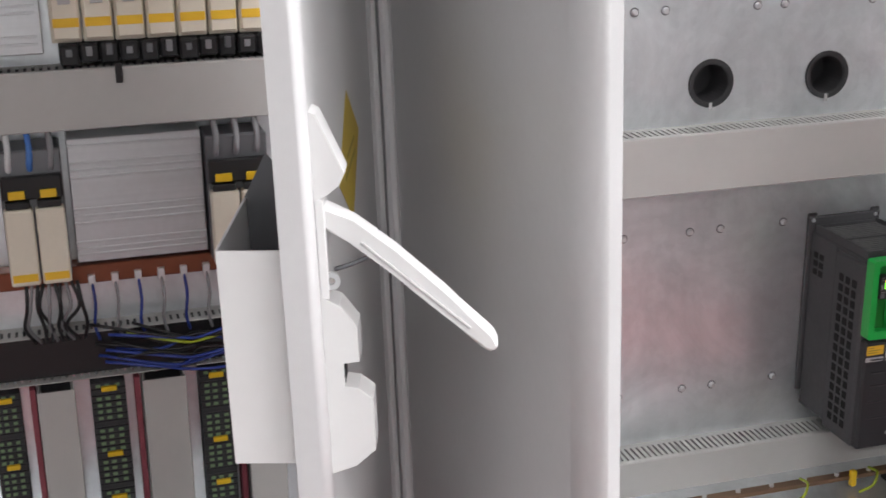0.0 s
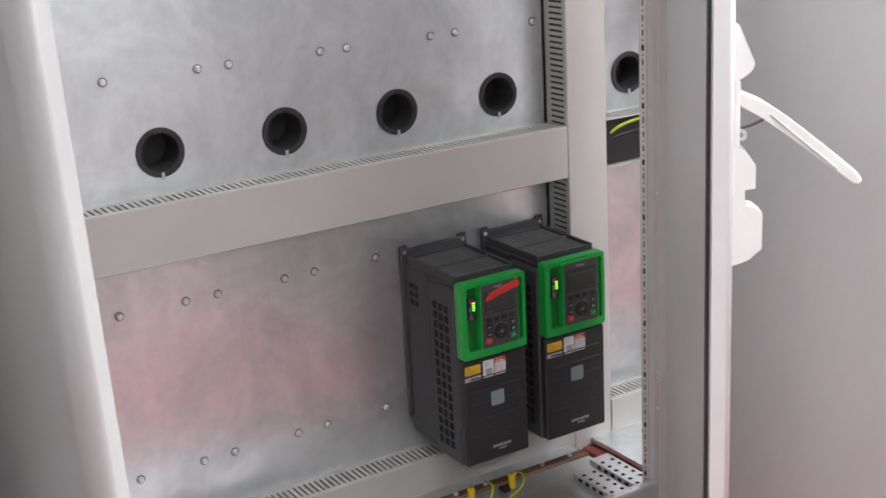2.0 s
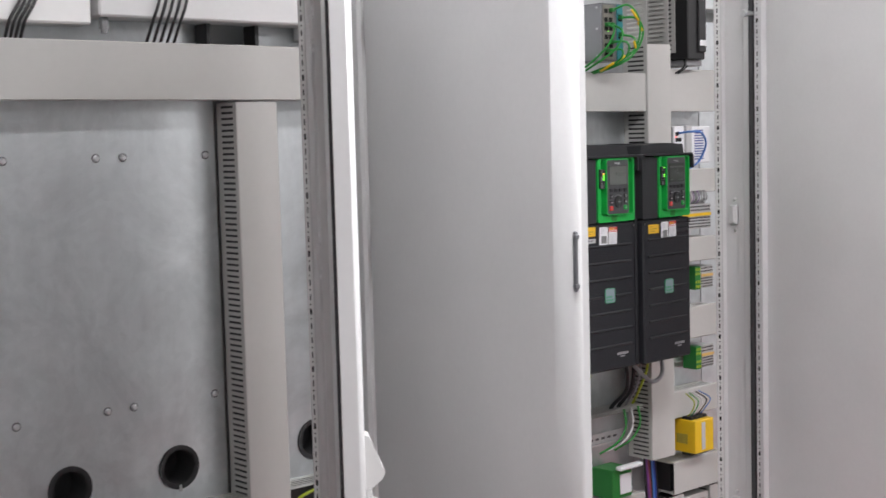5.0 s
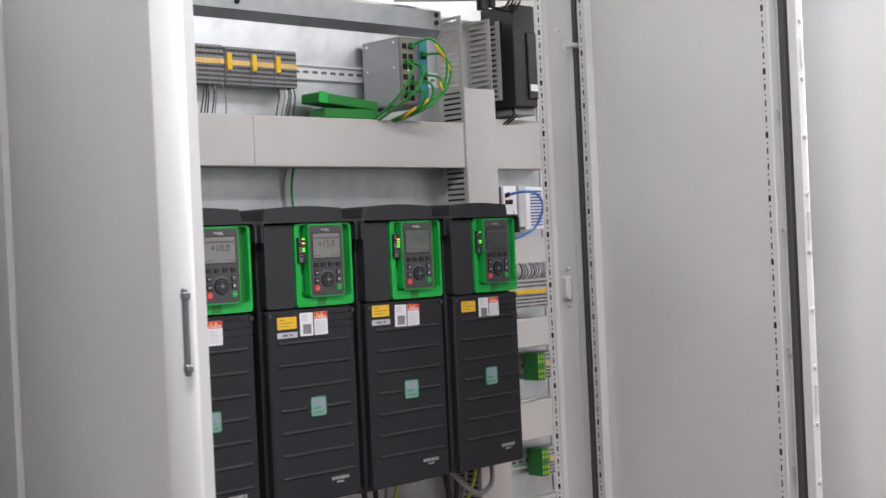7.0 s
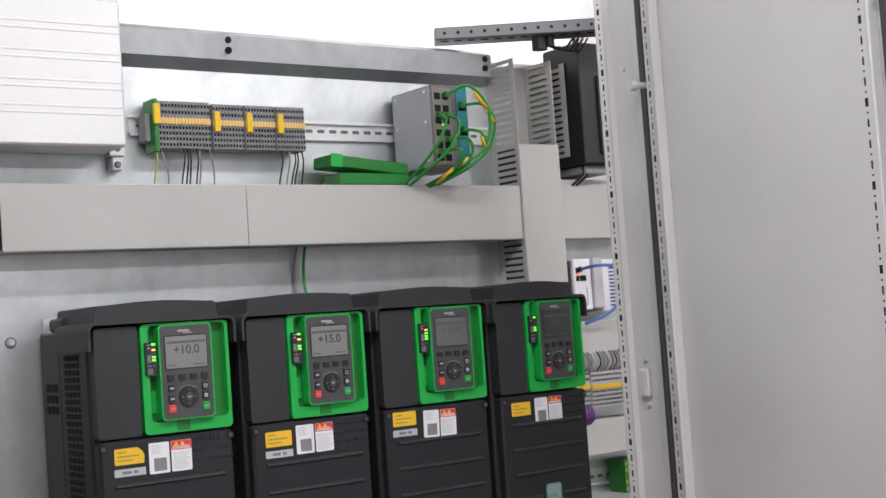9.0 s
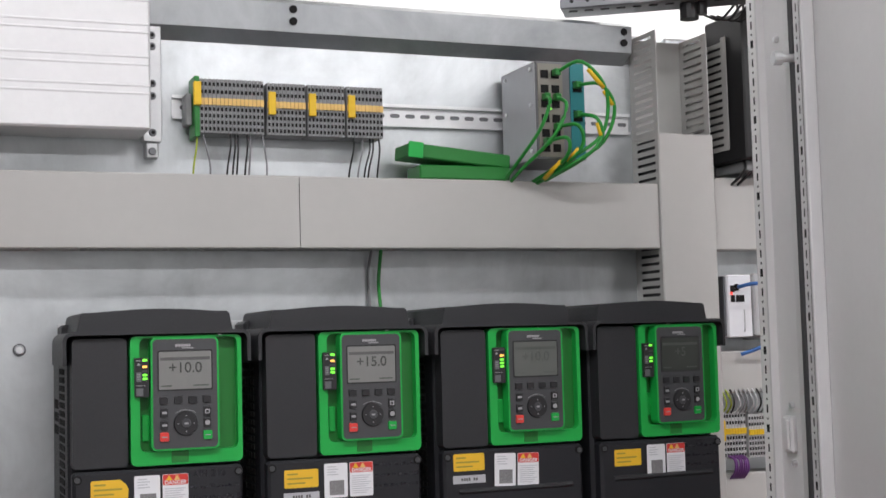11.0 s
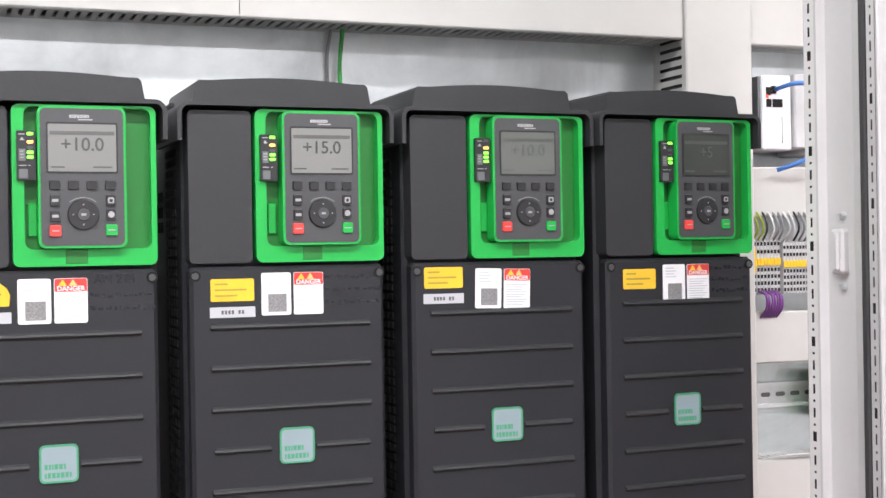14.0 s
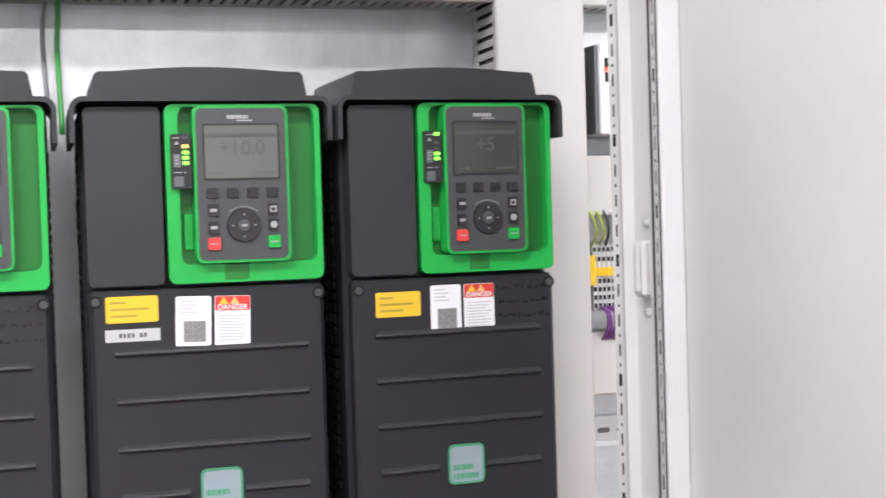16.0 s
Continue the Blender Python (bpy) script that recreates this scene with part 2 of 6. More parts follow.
def box(bm, x0, x1, y0, y1, z0, z1, c=0.0, m=None):
    """A box, its edges chamfered by c."""
    lo, hi = (x0, y0, z0), (x1, y1, z1)
    n = [0, 0, 0]
    if c <= 0:
        v = {}
        for i in (0, 1):
            for j in (0, 1):
                for k in (0, 1):
                    p = Vector(((lo, hi)[i][0], (lo, hi)[j][1], (lo, hi)[k][2]))
                    v[i, j, k] = bm.verts.new(m @ p if m else p)
        for q in (((0, 0, 0), (0, 0, 1), (0, 1, 1), (0, 1, 0)), ((1, 0, 0), (1, 1, 0), (1, 1, 1), (1, 0, 1)), ((0, 0, 0), (1, 0, 0), (1, 0, 1), (0, 0, 1)),
                  ((0, 1, 0), (0, 1, 1), (1, 1, 1), (1, 1, 0)), ((0, 0, 0), (0, 1, 0), (1, 1, 0), (1, 0, 0)), ((0, 0, 1), (1, 0, 1), (1, 1, 1), (0, 1, 1))):
            bm.faces.new([v[a] for a in q])
        return bm
    v = {}
    for i in (0, 1):
        for j in (0, 1):
            for k in (0, 1):
                s = (i, j, k)
                for ax in range(3):
                    p = [((lo, hi)[s[a]][a] if a == ax else (lo[a] + c if s[a] == 0 else hi[a] - c)) for a in range(3)]
                    p = Vector(p)
                    v[s, ax] = bm.verts.new(m @ p if m else p)
    for ax in range(3):
        b_, c_ = (ax + 1) % 3, (ax + 2) % 3
        for e in (0, 1):
            q = []
            for s1, s2 in ((0, 0), (1, 0), (1, 1), (0, 1)):
                s = [0, 0, 0]
                s[ax], s[b_], s[c_] = e, s1, s2
                q.append(v[tuple(s), ax])
            bm.faces.new(q if e else q[::-1])
        for e1 in (0, 1):
            for e2 in (0, 1):
                s = [0, 0, 0]
                s[b_], s[c_] = e1, e2
                t = list(s)
                t[ax] = 1
                s, t = tuple(s), tuple(t)
                bm.faces.new([v[s, b_], v[t, b_], v[t, c_], v[s, c_]])
    for i in (0, 1):
        for j in (0, 1):
            for k in (0, 1):
                bm.faces.new([v[(i, j, k), a] for a in range(3)])
    return bm


def rr(x0, x1, z0, z1, r, n=4):
    """A rounded rectangle as a ring of points."""
    out = []
    for cx, cz, a in ((x1 - r, z1 - r, 0), (x0 + r, z1 - r, 90), (x0 + r, z0 + r, 180), (x1 - r, z0 + r, 270)):
        for i in range(n + 1):
            t = radians(a + 90 * i / n)
            out.append((cx + r * math.cos(t), cz + r * math.sin(t)))
    return out


def prism(bm, ring, y0, y1, axis="y", m=None, taper=0.0):
    """A ring of points drawn out along an axis."""
    def put(a, b, d):
        p = {"y": (a, d, b), "z": (a, b, d), "x": (d, a, b)}[axis]
        return bm.verts.new(m @ Vector(p) if m else p)
    ca, cb = sum(p[0] for p in ring) / len(ring), sum(p[1] for p in ring) / len(ring)
    r0 = [put(a, b, y0) for a, b in ring]
    r1 = [put(ca + (a - ca) * (1 - taper), cb + (b - cb) * (1 - taper), y1) for a, b in ring]
    bm.faces.new(r0)
    bm.faces.new(r1[::-1])
    for i in range(len(ring)):
        j = (i + 1) % len(ring)
        bm.faces.new([r0[i], r1[i], r1[j], r0[j]])
    return bm


def ringframe(bm, outer, inner, y0, y1, m=None):
    """A frame between two rings of equal count, drawn out along y."""
    n = len(outer)
    vs = []
    for ring in (outer, inner):
        for d in (y0, y1):
            vs.append([bm.verts.new(m @ Vector((a, d, b)) if m else (a, d, b)) for a, b in ring])
    o0, o1, i0, i1 = vs
    for i in range(n):
        j = (i + 1) % n
        bm.faces.new([o0[i], o0[j], i0[j], i0[i]])
        bm.faces.new([o1[j], o1[i], i1[i], i1[j]])
        bm.faces.new([o0[j], o0[i], o1[i], o1[j]])
        bm.faces.new([i0[i], i0[j], i1[j], i1[i]])
    return bm


def disc(bm, x, y, z, r, d, axis="y", n=12, m=None, taper=0.0):
    """A short round stub that starts at (x, y, z) and runs d along an axis."""
    ring = [(r * math.cos(2 * math.pi * i / n), r * math.sin(2 * math.pi * i / n)) for i in range(n)]
    off = {"y": (x, z), "z": (x, y), "x": (y, z)}[axis]
    s = {"y": y, "z": z, "x": x}[axis]
    return prism(bm, [(a + off[0], b + off[1]) for a, b in ring], s, s + d, axis, m, taper)


def tube(bm, pts, r, n=7, steps=5):
    """A smooth round cable through points."""
    P_ = [Vector(p) for p in pts]
    if len(P_) == 2:
        path = P_
    else:
        E = [P_[0] * 2 - P_[1]] + P_ + [P_[-1] * 2 - P_[-2]]
        path = []
        for i in range(1, len(E) - 2):
            for k in range(steps):
                t = k / steps
                a, b, c, d = E[i - 1], E[i], E[i + 1], E[i + 2]
                path.append(0.5 * (2 * b + (c - a) * t + (2 * a - 5 * b + 4 * c - d) * t * t + (3 * b - a - 3 * c + d) * t ** 3))
        path.append(P_[-1])
    rings = []
    up = Vector((0.31, 0.27, 0.91))
    for i, p in enumerate(path):
        d = (path[min(i + 1, len(path) - 1)] - path[max(i - 1, 0)]).normalized()
        u = d.cross(up)
        if u.length < 0.1:
            u = d.cross(Vector((1, 0, 0)))
        u.normalize()
        w = d.cross(u)
        rings.append([bm.verts.new(p + r * (math.cos(2 * math.pi * k / n) * u + math.sin(2 * math.pi * k / n) * w)) for k in range(n)])
    for a, b in zip(rings, rings[1:]):
        for k in range(n):
            f = bm.faces.new([a[k], a[(k + 1) % n], b[(k + 1) % n], b[k]])
            f.smooth = True
    bm.faces.new(rings[0][::-1])
    bm.faces.new(rings[-1])
    return bm


def mesh_of(name, bm, material, smooth=False):
    bmesh.ops.recalc_face_normals(bm, faces=bm.faces)
    me = bpy.data.meshes.new(name)
    if smooth:
        for f in bm.faces:
            f.smooth = True
    bm.to_mesh(me)
    bm.free()
    me.materials.append(material)
    return me


def part(name, bm, material, parent, label="", smooth=False, world_xyz=True):
    """One mesh under a thing or a part. Its points are in the world unless world_xyz is off."""
    if world_xyz and parent:
        inv = full(parent).inverted()
        bmesh.ops.transform(bm, matrix=inv, verts=bm.verts)
    ob = new(name, mesh_of(name, bm, material, smooth))
    ob.parent = parent
    if label:
        ob["label"] = label
    return ob


def full(ob):
    m = ob.matrix_basis.copy()
    while ob.parent:
        ob = ob.parent
        m = ob.matrix_basis @ m
    return m


def thing(name, x, y, z, label, category, group="", kind=""):
    ob = new(name)
    ob.empty_display_size = 0.05
    ob.matrix_basis = pose(x, y, z)
    return tagged(ob, label, category, group, kind)


def solid(name, bm, material, label, category="", group="", kind="", smooth=False):
    """A thing of one mesh, its origin at its base."""
    xs = [v.co for v in bm.verts]
    o = Vector(((min(p.x for p in xs) + max(p.x for p in xs)) / 2, (min(p.y for p in xs) + max(p.y for p in xs)) / 2, min(p.z for p in xs)))
    bmesh.ops.translate(bm, vec=-o, verts=bm.verts)
    ob = new(name, mesh_of(name, bm, material, smooth))
    ob.location = o
    return tagged(ob, label, category, group, kind)


def lettering(name, text, size, m, material, parent, bold=0.0):
    """Flat writing as a thin mesh, under a part; m is its pose in the parent."""
    cu = bpy.data.curves.new(name, "FONT")
    cu.body, cu.size, cu.extrude, cu.align_x, cu.align_y, cu.offset = text, size, 0.0002, "CENTER", "CENTER", bold
    tmp = bpy.data.objects.new(name, cu)
    scene.collection.objects.link(tmp)
    me = bpy.data.meshes.new_from_object(tmp.evaluated_get(bpy.context.evaluated_depsgraph_get()))
    bpy.data.objects.remove(tmp)
    bpy.data.curves.remove(cu)
    me.materials.clear()
    me.materials.append(material)
    ob = new(name, me)
    ob.parent, ob.matrix_basis = parent, m
    return ob


def screw(bm, x, y, z, r=0.006, d=-0.005, axis="y", m=None):
    disc(bm, x, y, z, r, d, axis, 10, m, 0.35)


def punched(bm, m, length, width, pitch, sw, sh, t=0.0015, dot=False):
    """A strip in its own x (length) and z (width) plane with a row of slots cut through it; m places it."""
    n = max(1, int(length / pitch))
    w2, h2 = width / 2, sh / 2
    for i in range(n):
        a = i * length / n
        b = (i + 1) * length / n
        w = 0.0028 if dot and i % 2 else sw
        h = h2 * 1.8 if dot and i % 8 == 4 else h2
        c = (a + b) / 2
        for x0, x1, z0, z1 in ((a, c - w / 2, -w2, w2), (c + w / 2, b, -w2, w2), (c - w / 2, c + w / 2, h, w2), (c - w / 2, c + w / 2, -w2, -h)):
            v = [bm.verts.new(m @ Vector(p)) for p in ((x0, 0, z0), (x1, 0, z0), (x1, 0, z1), (x0, 0, z1))]
            bm.faces.new(v)
    return bm

# ---- the room ----
FLOOR = 0.05
solid("floor", box(B(), -4, 8, -4.2, 3.2, FLOOR - 0.1, FLOOR), CONCRETE, "grey concrete floor", "floor", kind="structure")
solid("floor_marking", box(B(), -4, 8, 0.30, 1.33, FLOOR, FLOOR + 0.004), REDFLOOR, "red painted strip of floor in front of the cabinets", "floor", kind="structure")
solid("ceiling", box(B(), -4, 8, -4.2, 3.2, CEIL, CEIL + 0.1), PLASTER, "white plastered ceiling", "ceiling", kind="structure")
solid("wall_south", box(B(), -4, 8, -4.3, -4.2, FLOOR, CEIL), PLASTER, "plain white wall", "wall", kind="structure")
solid("wall_north", box(B(), -4, 8, 3.2, 3.3, FLOOR, CEIL), PLASTER, "plain white wall behind the cabinets", "wall", kind="structure")
solid("wall_west", box(B(), -4.1, -4, -4.2, 3.2, FLOOR, CEIL), PLASTER, "plain white wall", "wall", kind="structure")
solid("wall_east", box(B(), 8, 8.1, -4.2, 3.2, FLOOR, CEIL), PLASTER, "plain white wall", "wall", kind="structure")
# housings for every lamp, the added one at (-2.2, -2.3) too
for fx, fy in FIXTURES:
    lamp = thing("ceiling_light", fx, fy, CEIL - 0.08, "white fluorescent ceiling light, switched on", "ceiling light", "ceiling lights")
    part("housing", box(B(), fx - 0.78, fx + 0.78, fy - 0.14, fy + 0.14, CEIL - 0.05, CEIL - 0.001, 0.005), WHITE, lamp)
    part("diffuser", box(B(), fx - 0.74, fx + 0.74, fy - 0.12, fy + 0.12, CEIL - 0.08, CEIL - 0.05, 0.01), TUBE, lamp, "glowing white diffuser")

# ---- cabinets ----
PY = 1.95          # face of the mounting plates
ZB, ZT = 0.155, 2.17
FRONT = 1.50


def plate_mesh(x0, x1, z0, z1, holes, r):
    """A sheet with a row of round holes cut through it."""
    bm = B()
    t = 0.0025
    if not holes:
        return box(bm, x0, x1, PY, PY + t, z0, z1)
    hz = holes[0][1]
    h = r * 1.35
    box(bm, x0, x1, PY, PY + t, z0, hz - h)
    box(bm, x0, x1, PY, PY + t, hz + h, z1)
    cur = x0
    for hx, _ in holes:
        box(bm, cur, hx - h, PY, PY + t, hz - h, hz + h)
        cur = hx + h
        inner, outer = [], []
        for i in range(32):
            a = 2 * math.pi * i / 32
            ca, sa = math.cos(a), math.sin(a)
            k = h / max(abs(ca), abs(sa))
            inner.append((hx + r * ca, hz + r * sa))
            outer.append((hx + k * ca, hz + k * sa))
        ringframe(bm, outer, inner, PY, PY + t)
    box(bm, cur, x1, PY, PY + t, hz - h, hz + h)
    bmesh.ops.remove_doubles(bm, verts=bm.verts, dist=1e-5)
    return bm


def cabinet(label, x0, x1, plates, bolts, sheet=ZINC):
    c = thing("electrical_cabinet", (x0 + x1) / 2, 1.75, ZB, label, "electrical cabinet", "row of cabinets")
    part("plinth", box(B(), x0 + 0.003, x1 - 0.003, 1.49, 2.06, FLOOR, ZB - 0.012, 0.002), REDPLINTH, c, "dull red painted plinth")
    # base frame: perforated front rail and floor tray
    bm = B()
    box(bm, x0 + 0.002, x1 - 0.002, 1.48, 1.515, ZB - 0.010, ZB + 0.022, 0.003)
    box(bm, x0 + 0.002, x1 - 0.002, 1.535, 1.555, ZB - 0.006, ZB + 0.052, 0.003)
    box(bm, x0 + 0.002, x1 - 0.002, 1.515, 1.535, ZB - 0.006, ZB + 0.012)
    part("base_rail", bm, COAT, c)
    bm = punched(B(), pose(x0 + 0.05, 1.545, ZB + 0.0545, 90, 0, 0), x1 - x0 - 0.1, 0.018, 0.025, 0.012, 0.005)
    part("base_rail_punching", bm, BRIGHT, c)
    part("floor_plate", box(B(), x0 + 0.03, x1 - 0.03, 1.56, 2.02, ZB - 0.005, ZB + 0.006), ZINC, c, "galvanised floor plate")
    bm = B()
    box(bm, x0 + 0.002, x1 - 0.002, 1.97, 2.03, 2.04, 2.105, 0.004)
    part("rear_top_rail", bm, ZINC, c)
    part("rear_panel", box(B(), x0 + 0.002, x1 - 0.002, 2.05, 2.06, ZB, 2.10), COAT, c)
    for px0, px1, pz0, pz1, holes in plates:
        p = part("mounting_plate", plate_mesh(px0, px1, pz0, pz1, holes, 0.046), sheet, c, "galvanised mounting plate with cloudy zinc finish")
        for hx, hz in holes:
            bm = B()
            ring = lambda r: [(hx + r * math.cos(2 * math.pi * i / 32), hz + r * math.sin(2 * math.pi * i / 32)) for i in range(32)]
            ringframe(bm, ring(0.0475), ring(0.0385), PY - 0.004, PY + 0.012)
            # black tube and end disc are added to keep the hole's inside dark
            ringframe(bm, ring(0.040), ring(0.0365), PY - 0.0015, PY + 0.07)
            disc(bm, hx, PY + 0.07, hz, 0.0365, 0.004, n=32)
            part("grommet", bm, RUBBER, p, "black rubber edge grommet with an added black tube behind")
            part("tie_notch", box(B(), hx - 0.003, hx + 0.003, PY - 0.005, PY - 0.003, hz - 0.052, hz - 0.038), TERML, p)
    if bolts:
        bm = B()
        screw(bm, 0, 0, 0, 0.0075, -0.008)
        me = mesh_of("bolt", bm, BRIGHT)
        # added dark disc: the shadow round each bolt head as a ring
        shade_ring = mesh_of("shade_ring", disc(B(), 0, 0, 0, 0.0090, -0.0016, n=14), STEEL)
        for bx, bz in bolts:
            o = new("bolt", me)
            o.parent = c
            o.matrix_basis = full(c).inverted() @ pose(bx, PY, bz)
            q = new("shade_ring", shade_ring)
            q.parent = o
    return c


def post(c, x, yb, yf, side, screws=(0.55, 1.12, 1.46, 1.53, 1.95)):
    """A hollow upright: a punched flange at the back, a fold and a flat front, seen from the side given (-1: from smaller x)."""
    w = 0.036
    xi = x
    xo = x + w if side < 0 else x - w
    lo, hi = min(xi, xo), max(xi, xo)
    g = 1 if side < 0 else -1
    ring = [(xi, yb), (xo, yb), (xo, yf + 0.006), (xo - 0.006 * g, yf), (xi + 0.008 * g, yf), (xi + 0.002 * g, yf + 0.006), (xi + 0.002 * g, yf + 0.028),
            (xi + 0.010 * g, yf + 0.032), (xi + 0.010 * g, yb - 0.028), (xi, yb - 0.024)]
    bm = prism(B(), ring, ZB - 0.004, ZT + 0.02, "z")
    p = part("corner_post", bm, COAT, c, "light grey powder-coated cabinet upright")
    box_x = xi - 0.0012 if side < 0 else xi + 0.0012
    bm = punched(B(), Matrix.Translation((box_x, yb - 0.012, ZB)) @ Matrix(((0, 1, 0, 0), (0, 0, 1, 0), (1, 0, 0, 0), (0, 0, 0, 1))), ZT - ZB, 0.019, 0.0140, 0.0115, 0.0038, dot=True)
    part("punched_strip", bm, WHITE, p, "pale strip with rows of slots")
    # near-black sheet behind the slots: their inner shade put into colour
    part("strip_shade_backing", box(B(), min(xi, box_x) + 0.0003, max(xi, box_x) - 0.0003, yb - 0.019, yb - 0.005, ZB, ZT), VOID, p)
    bm = punched(B(), pose(min(lo, hi), yb - 0.0265, 0) @ Matrix.Translation((w / 2, 0, ZB)) @ pose(0, 0, 0, 0, -90, 0), ZT - ZB, 0.02, 0.0140, 0.0115, 0.0038, dot=True)
    part("punched_strip", bm, WHITE, p)
    part("strip_shade_backing", box(B(), lo + 0.010, hi - 0.010, yb - 0.026, yb - 0.0248, ZB, ZT), VOID, p)
    for z in screws:
        bm = B()
        screw(bm, xi + (0.010 if side < 0 else -0.010), yf + 0.045, z, 0.005, -0.006 if side < 0 else 0.006, "x")
        part("screw", bm, BRIGHT, p)
    return p


A_H = [(0.831, 0.99), (1.087, 0.99), (1.343, 0.99), (1.597, 0.99), (1.847, 0.99)]
bolts_a = [(x, z) for z in (1.652, 1.135) for x in (0.995, 1.177, 1.240, 1.434, 1.492, 1.687, 1.747, 1.942)]
bolts_a += [(x, z) for z in (0.691, 0.349) for x in (0.97, 1.103, 1.170, 1.314, 1.382, 1.524)]
cab_a = cabinet("open light grey switch cabinet with galvanised mounting plate", 0.572, 1.985, [(0.64, 1.9665, 0.845, 2.0, A_H), (0.64, 1.9665, 0.13, 0.838, [])], bolts_a)
cab_b = cabinet("open light grey switch cabinet holding four frequency drives", 1.990, 3.385, [(2.075, 3.65, 0.13, 2.05, [(2.204, 0.99)])], [(2.335, 1.60)], ZINCS)
cab_z = cabinet("open light grey switch cabinet full of contactors", -0.72, 0.567, [(-0.66, 0.50, 0.13, 2.0, [])], [])
cab_c = cabinet("light grey switch cabinet with its door standing open", 3.390, 4.75, [(3.655, 4.7, 0.13, 2.0, [])], [])

# folded top edge of the drive cabinet's plate, with punched holes
bm = prism(B(), [(PY + 0.002, 2.045), (PY - 0.012, 2.052), (PY - 0.030, 2.062), (PY - 0.034, 2.105), (PY - 0.004, 2.118), (PY + 0.002, 2.118)], 2.31, 3.30, "x")
top_edge = part("plate_top_fold", bm, ZINCD, cab_b, "folded galvanised top edge")
for hx in (2.725, 3.285):
    for hz in (2.078, 2.096):
        part("fold_hole", disc(B(), hx, PY - 0.0345, hz, 0.006, 0.004, n=14), VOID, top_edge)
rail_m = Matrix.Translation((3.20, 1.965, 2.129)) @ pose(0, 0, 0, 0, 0, -34)
rail_o = part("top_cross_rail", box(B(), 0, 0.40, -0.045, 0.02, 0, 0.024, 0.002, rail_m), STEEL, cab_b, "dull punched zinc cross rail")
for k in range(15):
    part("rail_hole", box(B(), 0.012 + 0.026 * k, 0.026 + 0.026 * k, -0.030, -0.022, -0.0008, -0.0001, 0, rail_m), VOID, rail_o)
    part("rail_hole", disc(B(), 0.019 + 0.026 * k, -0.0456, 0.012, 0.0035, 0.0005, "y", 8, rail_m), VOID, rail_o)
part("hose_clamp", disc(disc(B(), 0.205, -0.015, -0.026, 0.015, 0.0255, "z", 14, rail_m), 0.225, -0.018, -0.020, 0.009, 0.0195, "z", 10, rail_m), BLACK, rail_o, "black round clamp")

post(cab_a, 1.932, 1.580, 1.485, -1)
right_post = post(cab_b, 3.352, 1.668, 1.565, -1, (0.62, 0.70, 1.411, 1.493, 2.02))
for z in (0.635, 1.426):
    bm = box(B(), 3.350, 3.362, 1.599, 1.622, z, z + 0.052, 0.003)
    box(bm, 3.346, 3.351, 1.603, 1.612, z + 0.004, z + 0.048, 0.002)
    part("hinge_block", bm, COATIN, right_post, "pale cast hinge block")
post(cab_b, 2.040, 1.580, 1.485, 1)
post(cab_a, 0.625, 1.580, 1.485, 1)
post(cab_z, 0.515, 1.580, 1.485, -1)


